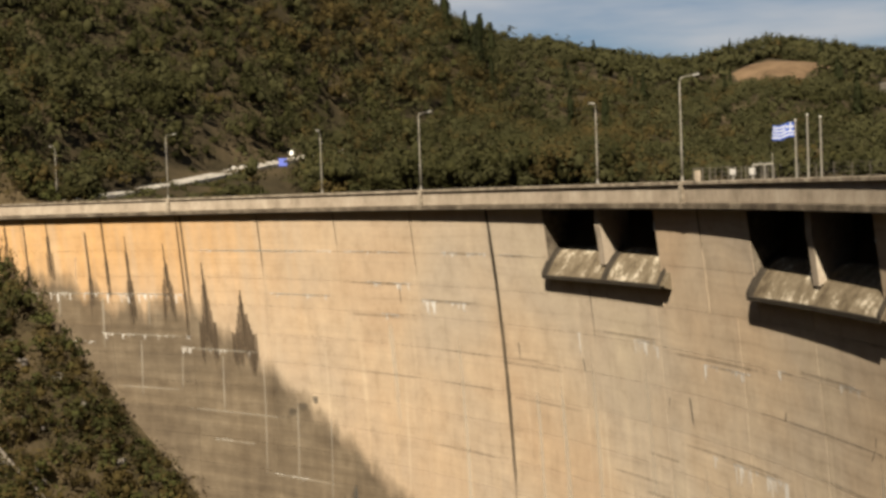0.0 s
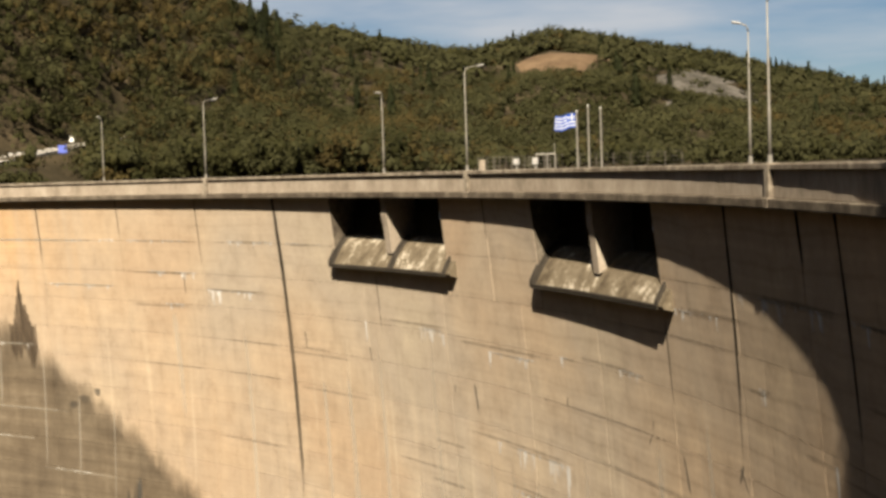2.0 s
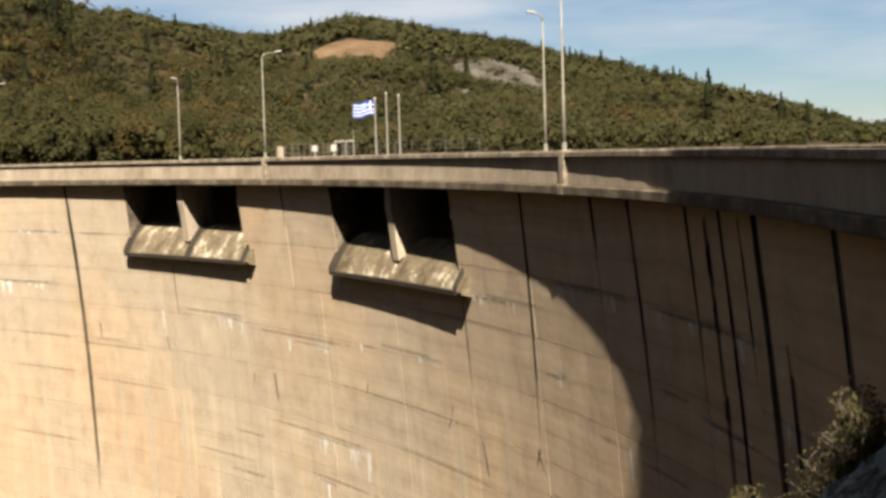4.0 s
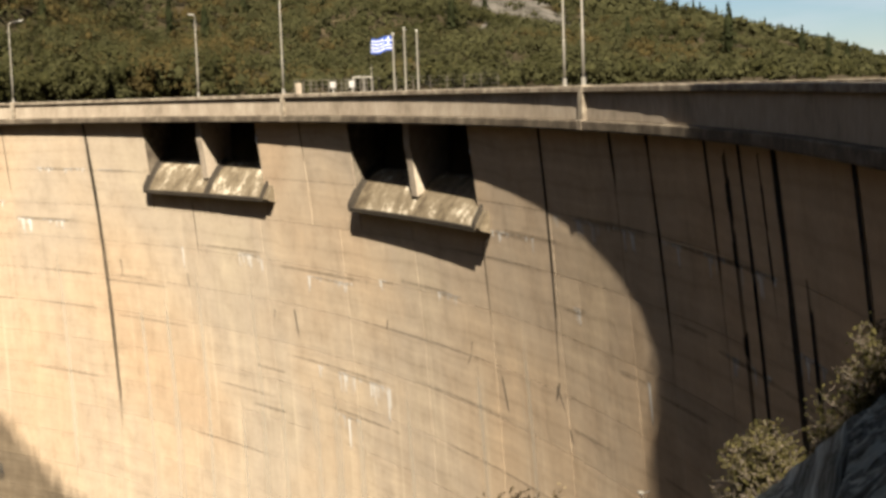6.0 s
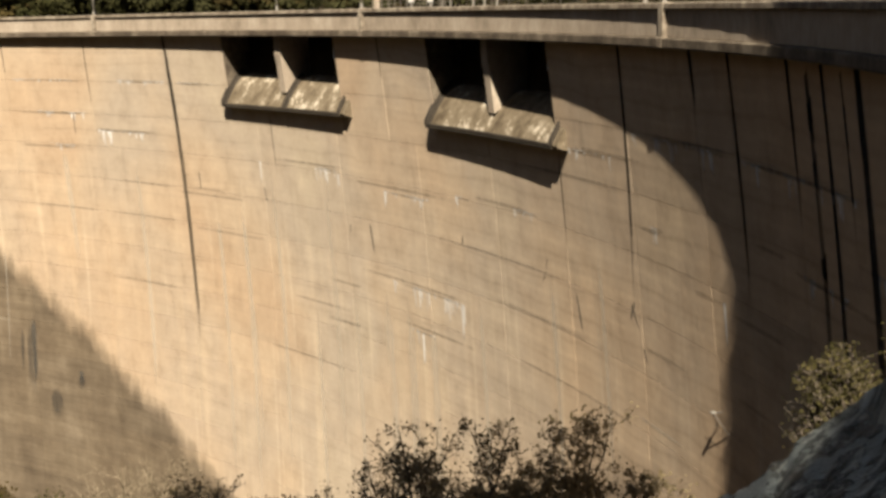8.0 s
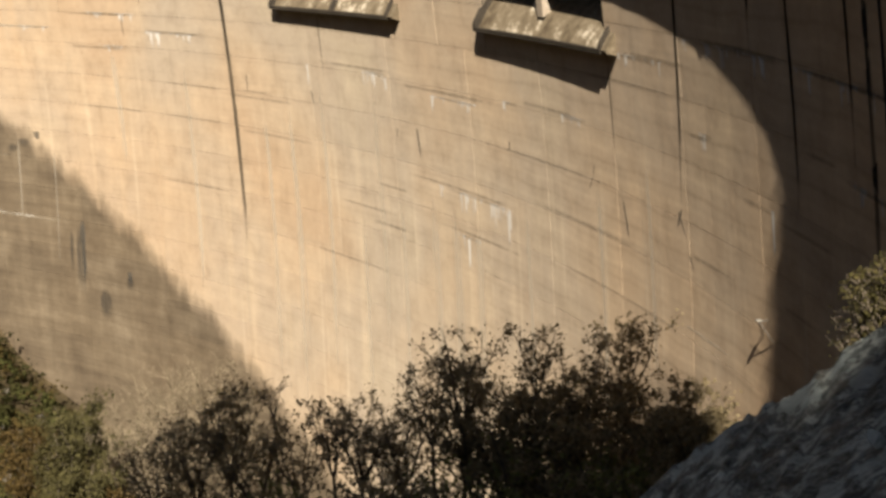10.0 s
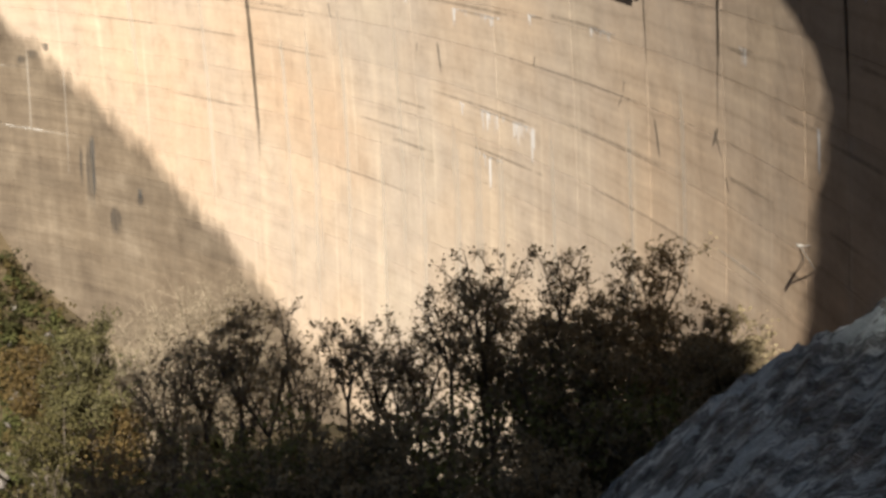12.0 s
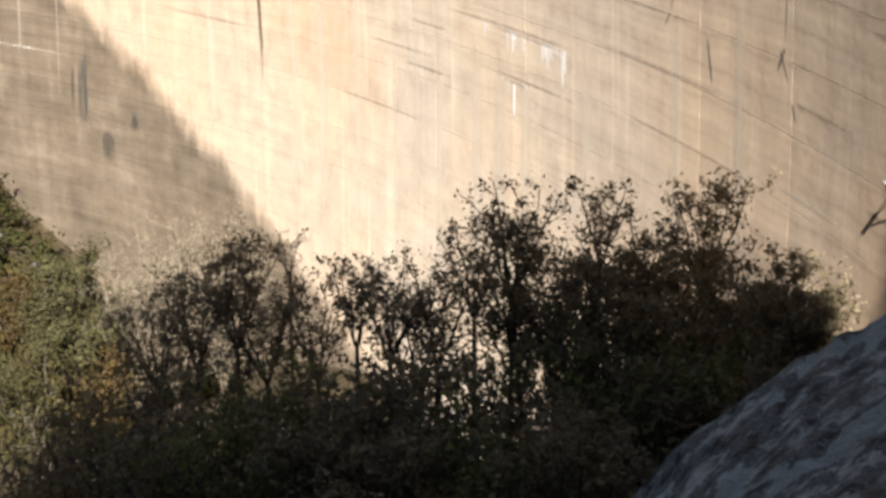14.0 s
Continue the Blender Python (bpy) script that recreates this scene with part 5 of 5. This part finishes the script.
for th, z, w, ln, ft in [(45.7, -2.0, 0.35, 9, 0.5), (35.33, -2.0, 0.3, 8, 0.4), (40.5, -2.0, 0.22, 5, 0.4), (50.9, -2.0, 0.5, 14, 1.4), (6.58, -9.3, 0.3, 7, 0.3), (16.6, -2.0, 0.3, 4.4, 0.4), (24.0, -9.0, 0.25, 6, 0.3)]:
    wall_mark("joint_stain", th, z, w, ln, M_DARK, ft)
# black run-downs where the crest drains
for th, w, ln in [(-0.98, 0.35, 3.6), (-2.78, 0.34, 13.0), (-5.35, 0.33, 9.0), (-6.12, 0.62, 24.0), (-6.75, 0.42, 22.0), (-7.5, 0.24, 9.0), (-8.12, 0.75, 26.0), (-10.9, 0.42, 20.0), (-13.5, 0.6, 20.0), (-15.6, 0.8, 20.0)]:
    w *= 1.25
    wall_mark("seepage", th, -2.0, w, ln, M_BLACK, 1.1)
    wall_mark("seepage", th, -2.0, w * 0.7, ln * 0.8, M_BLACK, 1.0, 0.0, 0.026)
wall_mark("seepage", -8.8, -6.6, 0.3, 16.0, M_BLACK, 2.2)
wall_mark("seepage", -8.85, -7.6, 0.5, 14.0, M_BLACK, 1.4, 0.0, 0.026)
# brown tongues above the grey foot: a tall middle run with shorter ones beside it, like firs
def tongue(theta, z_top, z_foot, wide):
    tall = z_top - z_foot
    n = max(3, int(wide / 0.28))
    for k in range(n):
        u = (k + 0.5) / n * 2 - 1
        ln = tall * max(0.22, (1 - abs(u)) ** 1.35) * mrng.uniform(0.86, 1.1)
        wall_mark("seepage", theta + math.degrees(u * wide / 2 / R), z_foot + ln, 0.36, ln + 4.5, M_TONGUE, mrng.uniform(1.7, 2.6), 0.0, 0.02 + 0.003 * (k % 3))
    wall_mark("seepage", theta, z_top, 0.34, tall + 3.0, M_TONGUE, 2.6, 0.0, 0.032)


for th, z, foot, w in [(62.6, -2.6, -9.0, 1.8), (61.4, -2.2, -10.5, 0.6), (59.9, -2.8, -8.2, 1.3), (57.4, -4.2, -12.4, 0.7), (56.2, -2.3, -10.0, 0.4), (54.8, -4.8, -12.4, 1.2), (52.3, -6.2, -12.6, 2.1), (51.2, -2.2, -15.0, 0.5), (49.85, -8.3, -18.0, 3.3), (47.45, -12.0, -18.6, 4.8)]:
    tongue(th, z, foot, w)
# lime bloom hanging from the lift joints
LIME_HIGH = [(38.9, 35.7, -10.4, 1.0), (35.1, 31.6, -12.1, 1.6), (42.0, 41.3, -12.2, 0.6), (40.3, 35.6, -7.0, 0.35), (33.8, 30.3, -6.9, 0.5), (30.0, 27.4, -6.95, 0.4), (38.2, 36.2, -13.9, 0.8), (21.6, 19.9, -13.6, 1.2), (17.3, 14.6, -14.6, 1.3), (12.9, 12.1, -13.8, 0.8), (6.2, 3.6, -8.8, 0.8), (2.4, -2.6, -7.2, 1.1), (-2.8, -8.0, -7.25, 1.2)]
LIME_LOW = [(-7.3, -10.2, -9.55, 0.9), (-4.6, -7.0, -11.2, 0.9), (17.2, 12.7, -21.8, 1.6), (16.2, 14.9, -25.2, 2.0), (61.5, 51.3, -12.7, 1.3), (57.0, 51.1, -18.15, 0.8), (51.7, 46.2, -19.6, 1.0), (50.2, 48.7, -31.1, 0.3), (45.9, 43.6, -34.5, 0.3), (50.9, 40.9, -7.0, 0.35), (45.8, 41.3, -12.2, 0.6), (58.8, 57.4, -19.3, 0.8), (9.6, 8.0, -13.6, 0.7), (1.9, 1.2, -12.0, 1.1)]
for th0, th1, z, drop in LIME_HIGH + LIME_LOW:
    lime_fringe(th0, th1, z, drop)
    wide = radians(th0 - th1) * R
    wall_mark("lift_stain", (th0 + th1) / 2, z + 0.14, wide, 0.28, M_LINE, 1.0, 0.0, 0.024)
for th, z, ln, w in [(-1.5, -14.2, 2.4, 0.5), (13.1, -21.9, 2.6, 0.5), (15.6, -25.2, 2.6, 0.5), (20.1, -13.8, 1.2, 0.5), (25.0, -13.6, 2.2, 0.4)]:
    wall_mark("lime_bloom", th, z, w, ln, M_WHITE, 0.5)
# pale lines and runs over the grey foot
for th0, th1, z in [(61.5, 51.3, -12.6), (57.0, 51.1, -18.0), (51.7, 46.2, -19.5), (50.2, 46.7, -31.0), (46.9, 41.6, -34.4), (50.9, 40.9, -6.9), (46.0, 41.3, -12.1), (56.5, 51.5, -25.0), (52.0, 44.5, -27.3), (3.4, 0.7, -23.2)]:
    wall_mark("lime_line", (th0 + th1) / 2, z, radians(th0 - th1) * R, 0.26, M_LIME, 1.0, 0.0, 0.03)
for th, z, w, ln in [(46.3, -19.4, 0.5, 16.0), (51.7, -19.8, 0.5, 6.0), (59.5, -12.8, 0.4, 3.4), (58.2, -7.2, 0.4, 5.2), (56.7, -12.5, 0.6, 8.0), (53.6, -12.6, 0.4, 5.0), (49.0, -19.5, 0.5, 9.0), (44.2, -25.0, 0.5, 12.0), (42.0, -26.0, 0.4, 14.0), (54.4, -18.2, 0.5, 9.0)]:
    wall_mark("pale_runoff", th, z, w, ln, M_LIME, 0.8, 0.2, 0.03)
# pale run-offs low on the face
for th, z, w, ln in [(26.5, -15.5, 0.55, 34), (28.1, -17.5, 0.5, 30), (24.4, -13.5, 0.5, 34), (22.2, -26.0, 0.5, 22), (19.7, -24.0, 0.6, 22), (17.7, -22.5, 0.9, 22), (16.4, -22.5, 1.1, 20), (15.0, -22.5, 0.9, 20), (12.0, -20.0, 0.5, 18), (7.7, -16.8, 0.5, 18), (4.9, -14.0, 0.5, 16), (21.0, -14.5, 0.6, 26), (33.0, -14.0, 0.5, 26), (37.5, -14.0, 0.6, 14)]:
    wall_mark("pale_runoff", th, z, w * 1.7, ln, M_PALE, 1.0, -0.15)
wall_mark("pale_runoff", 26.55, -17.5, 0.5, 26.0, M_PALE, 1.2, -0.6, 0.026)
wall_mark("pale_runoff", 22.25, -28.4, 0.45, 16.0, M_PALE, 1.2, -0.3, 0.026)
# cracks, chipped spots, rust
for th0, th1, z in [(24.2, 19.4, -13.3), (19.4, 13.3, -14.15), (19.6, 12.2, -21.5), (17.8, 12.2, -24.85), (35.6, 30.2, -27.6), (21.3, 19.2, -23.15), (22.0, 18.8, -26.6), (5.9, 1.8, -8.6), (12.1, 8.2, -13.45), (2.6, 1.3, -12.2), (-1.5, -4.5, -14.7), (0.2, -1.7, -14.4), (-1.6, -3.6, -18.7), (0.0, -0.9, -21.9), (35.6, 31.2, -12.0), (40.4, 36.0, -14.1), (40.4, 35.7, -10.5), (2.9, 0.4, -19.0), (1.8, -2.6, -7.0), (-2.6, -8.0, -7.2), (-2.9, -4.8, -10.8), (-4.8, -9.6, -11.3)]:
    wall_mark("lift_stain", (th0 + th1) / 2, z + 0.16, radians(th0 - th1) * R, 0.30, M_EDGE, 1.0, 0.0, 0.028)
for th0, th1, z in [(31.2, 25.6, -17.6), (29.6, 27.4, -17.0), (24.0, 20.0, -25.5), (30.0, 24.5, -21.0), (15.0, 6.6, -17.2), (12.0, 5.0, -20.4), (40.2, 35.4, -20.6), (35.2, 30.2, -20.6), (10.5, 3.0, -24.0), (9.5, 2.6, -10.4), (26.0, 20.0, -30.8), (35.0, 30.0, -17.2)]:
    wall_mark("lift_stain", (th0 + th1) / 2, z + 0.1, radians(th0 - th1) * R, 0.26, M_LINE, 1.0, 0.0, 0.024)
for th, z, ln, w, sl in [(19.6, -17.8, 1.2, 0.35, 0.08), (18.4, -17.4, 3.2, 0.6, -0.15), (12.7, -16.5, 1.0, 0.35, 0.1), (7.8, -16.2, 0.9, 0.3, 0.1), (7.9, -17.0, 1.2, 0.25, 0.3), (24.9, -15.9, 2.0, 0.4, -0.1), (6.3, -17.6, 3.0, 0.45, -0.25), (2.8, -19.0, 1.2, 0.5, -0.2), (3.1, -16.6, 1.6, 0.5, 0.3),
                         (3.3, -16.8, 1.8, 0.4, -0.4), (40.6, -33.8, 9.0, 1.5, 0.0), (37.7, -38.9, 1.5, 1.2, 0.0), (43.0, -24.2, 1.4, 2.0, 0.0), (36.6, -10.5, 3.0, 0.4, 0.0), (29.0, -15.2, 2.5, 0.3, 0.0)]:
    wall_mark("chipped_spot", th, z, w * 0.8, ln * 0.85, M_CHIP, 0.7, sl, 0.024)

# wet seeps on the grey foot
for th, z, w, ln in [(40.75, -34.2, 1.7, 9.5), (41.3, -35.0, 0.8, 6.0), (37.65, -39.2, 1.3, 2.2), (43.8, -25.0, 1.9, 1.6), (44.5, -25.9, 1.6, 1.4), (39.3, -41.5, 2.2, 4.0)]:
    wall_mark("seepage", th, z, w, ln, M_SEEP, 1.2, 0.1, 0.034)

# ---- road, signs, flags and plant behind the crest ----
def hill_road():
    pts = [Vector(p) for p in road_xy()]
    fine = []
    for a, b2 in zip(pts, pts[1:]):
        fine += [a.lerp(b2, t / 8) for t in range(8)]
    fine.append(pts[-1])
    verts, faces = [], []
    wall_v, wall_f = [], []
    for i, p in enumerate(fine):
        d = (fine[min(i + 1, len(fine) - 1)] - fine[max(i - 1, 0)])
        nrm = Vector((d.y, -d.x, 0)).normalized()
        for w, dz in ((3.0, 0.12), (3.0, 0.16), (-3.0, 0.22), (-3.0, 0.10)):
            q = p + nrm * w
            verts.append((q.x, q.y, p.z + dz + 0.05))
        for w, dz in ((3.15, -0.8), (3.15, 0.42), (2.85, 0.42), (2.85, 0.0)):
            q = p + nrm * w
            wall_v.append((q.x, q.y, p.z + dz))
    for i in range(len(fine) - 1):
        for k in range(3):
            a = i * 4 + k
            faces.append((a, a + 1, a + 5, a + 4))
            wall_f.append((a, a + 1, a + 5, a + 4))
    tagged(link_mesh("road", verts, faces, ROADSTONE), "pale gravel road climbing along the hillside", "road", kind="structure")
    tagged(link_mesh("road_parapet", wall_v, wall_f, ROADSTONE), "low pale roadside wall on the hill", "wall", kind="structure")


hill_road()


def sign(x, y, z, size, mat, label):
    ob = tagged(new("road_sign"), label, "sign")
    ob.location = (x, y, z)
    bm = bmesh.new()
    tube(bm, [(0, 0, -0.3), (0, 0, 2.2)], 0.05, 8)
    part("post", bm, STEEL, ob)
    bm = bmesh.new()
    box_bm(bm, pose(0, -0.07, 2.2), size[0], 0.05, size[1], 0.02)
    part("plate", bm, mat, ob)
    return ob


px, py = at_bearing(-5.8, 272)
sign(px, py, 5.2 - 2.2, (1.45, 1.35), SIGNBLUE, "blue enamel sign beside the hill road")
px, py = at_bearing(-5.46, 276)
sign(px, py, 6.9 - 2.2, (0.8, 0.9), WHITE, "small white sign beside the hill road")
for az, d in ((-7.6, 272), (-7.3, 272), (-4.2, 300), (-3.3, 318)):
    px, py = at_bearing(az, d)
    ob = tagged(new("marker_stone"), "pale painted marker stone beside the hill road", "marker", "road markers")
    ob.location = (px, py, float(ground_z(px, py)))
    bm = bmesh.new()
    box_bm(bm, pose(0, 0, 0.3), 0.7, 0.4, 0.6, 0.06)
    part("block", bm, LAMP, ob)

YARD = 190.0


def yard_z(x, y):
    return float(ground_z(x, y))


def flagpole(az, top):
    px, py = at_bearing(az, YARD)
    z = yard_z(px, py)
    ob = tagged(new("flagpole"), "plain white-painted steel flagpole behind the dam crest", "flagpole", "flagpoles")
    ob.location = (px, py, z)
    bm = bmesh.new()
    tube(bm, [(0, 0, -0.2), (0, 0, top - z)], [0.12, 0.09], 8)
    part("pole", bm, STEEL, ob)
    bm = bmesh.new()
    bmesh.ops.create_uvsphere(bm, u_segments=8, v_segments=6, radius=0.16, matrix=pose(0, 0, top - z + 0.08))
    part("finial", bm, LAMP, ob)
    return ob


for az, top in ((12.98, 6.3), (13.40, 6.9), (13.86, 6.6)):
    flagpole(az, top)


def flag():
    """Striped cloth flying from its pole, with a square canton that holds a cross."""
    px, py = at_bearing(12.98, YARD)
    ob = tagged(new("flag"), "blue and white striped flag flying from a pole", "flag")
    ob.matrix_world = Matrix.Translation((px - 0.14, py, 6.15)) @ pose(0, 0, 0, 0, 0, 180 + 12)
    L, H = 2.75, 1.75
    nx, ny = 40, 36

    def p(u, v):
        return (u * L, 0.22 * math.sin(u * 9 + v * 2) * u ** 0.6, -v * H - 0.38 * u + 0.10 * math.sin(u * 7) + 0.0)

    for name, mat, test in (("white_stripes", CLOTH, False), ("blue_stripes", BLUE, True)):
        verts = [p(i / nx, j / ny) for j in range(ny + 1) for i in range(nx + 1)]
        faces = []
        for j in range(ny):
            for i in range(nx):
                u, v = (i + 0.5) / nx, (j + 0.5) / ny
                blue = int(v * 9) % 2 == 0
                if u < 0.37 and v < 5 / 9:
                    blue = not (abs(u - 0.185) < 0.04 or abs(v - 2.5 / 9) < 0.06)
                if blue == test:
                    a = j * (nx + 1) + i
                    faces.append((a, a + 1, a + nx + 2, a + nx + 1))
        q = link_mesh("stripe", verts, faces, mat, ob)
        sol = q.modifiers.new("thick", "SOLIDIFY")
        sol.thickness = 0.012
    return ob


flag()


def fence(az0, az1, d, h):
    ob = tagged(new("fence"), "wire mesh fence on thin steel posts behind the crest", "fence")
    n = 12
    pts = []
    for i in range(n + 1):
        px, py = at_bearing(az0 + (az1 - az0) * i / n, d)
        z = yard_z(px, py)
        pts.append(Vector((px, py, z)))
        bm = bmesh.new()
        tube(bm, [(px, py, z - 0.2), (px, py, z + h)], 0.04, 6)
        part("post", bm, WIRE, ob)
    for k in range(4):
        bm = bmesh.new()
        tube(bm, [p + Vector((0, 0, h * (0.3 + 0.23 * k))) for p in pts], 0.014, 4)
        part("rail", bm, WIRE, ob)
    return ob


fence(9.3, 16.8, 194.0, 2.4)
fence(9.4, 12.2, 180.0, 2.2)


def yard_thing(name, az, d, w, h, z_up, mat, label, cat):
    px, py = at_bearing(az, d)
    z = yard_z(px, py)
    ob = tagged(new(name), label, cat)
    ob.matrix_world = Matrix.Translation((px, py, z)) @ pose(0, 0, 0, 0, 0, -az)
    bm = bmesh.new()
    box_bm(bm, pose(0, 0, z_up + h / 2), w, w * 0.7, h, 0.05)
    part("casing", bm, mat, ob)
    bm = bmesh.new()
    box_bm(bm, pose(0, 0, z_up / 2), w * 0.3, w * 0.3, max(z_up, 0.3), 0.02)
    part("foot", bm, STEEL, ob)
    return ob


yard_thing("gatepost", 9.45, 182, 0.7, 1.9, 0.1, PARAPET, "square pale concrete gatepost by the fence", "gatepost")
yard_thing("cabinet", 10.72, 183, 0.72, 0.7, 1.3, LAMP, "pale metal switch cabinet on a stand", "cabinet")
yard_thing("cabinet", 11.42, 183, 0.72, 0.8, 1.25, LAMP, "pale metal switch cabinet on a stand", "cabinet")


def gantry(az, d):
    px, py = at_bearing(az, d)
    z = yard_z(px, py)
    ob = tagged(new("gantry"), "white steel tube gantry frame in the yard", "gantry")
    ob.matrix_world = Matrix.Translation((px, py, z)) @ pose(0, 0, 0, 0, 0, -az)
    for x in (-1.1, 0.2, 1.1):
        bm = bmesh.new()
        tube(bm, [(x, 0, -0.1), (x, 0, 2.5)], 0.08, 8)
        part("leg", bm, STEEL, ob)
    bm = bmesh.new()
    tube(bm, [(-1.2, 0, 2.45), (1.2, 0, 2.45)], 0.07, 8)
    part("beam", bm, STEEL, ob)
    bm = bmesh.new()
    tube(bm, [(1.1, 0, 2.4), (1.1, 0, 3.8)], 0.04, 6)
    part("mast", bm, STEEL, ob)
    return ob


gantry(11.8, 184)


# ---- pipes down the far bank ----
def bank_pipes():
    ob = tagged(new("pipeline"), "pair of pale pipes running down the far bank", "pipe")
    line = [Vector((-60.0, 193.0, 0)), (Vector((-47.0, 184.0, 0))), Vector((-30.0, 158.0, 0)), Vector((-17.0, 138.0, 0))]
    pts = []
    for a, b2 in zip(line, line[1:]):
        pts += [a.lerp(b2, t / 8) for t in range(8)]
    for side in (-0.6, 0.6):
        bm = bmesh.new()
        tube(bm, [(p.x + side * 0.5, p.y - side, float(ground_z(p.x, p.y)) + 2.3) for p in pts], 0.2, 7)
        part("pipe", bm, WIRE, ob)
    for p in pts[::3]:
        bm = bmesh.new()
        box_bm(bm, pose(p.x, p.y, float(ground_z(p.x, p.y)) + 0.9, 0, 0, 30), 0.5, 1.9, 2.4, 0.04)
        part("support", bm, STONE, ob)


bank_pipes()


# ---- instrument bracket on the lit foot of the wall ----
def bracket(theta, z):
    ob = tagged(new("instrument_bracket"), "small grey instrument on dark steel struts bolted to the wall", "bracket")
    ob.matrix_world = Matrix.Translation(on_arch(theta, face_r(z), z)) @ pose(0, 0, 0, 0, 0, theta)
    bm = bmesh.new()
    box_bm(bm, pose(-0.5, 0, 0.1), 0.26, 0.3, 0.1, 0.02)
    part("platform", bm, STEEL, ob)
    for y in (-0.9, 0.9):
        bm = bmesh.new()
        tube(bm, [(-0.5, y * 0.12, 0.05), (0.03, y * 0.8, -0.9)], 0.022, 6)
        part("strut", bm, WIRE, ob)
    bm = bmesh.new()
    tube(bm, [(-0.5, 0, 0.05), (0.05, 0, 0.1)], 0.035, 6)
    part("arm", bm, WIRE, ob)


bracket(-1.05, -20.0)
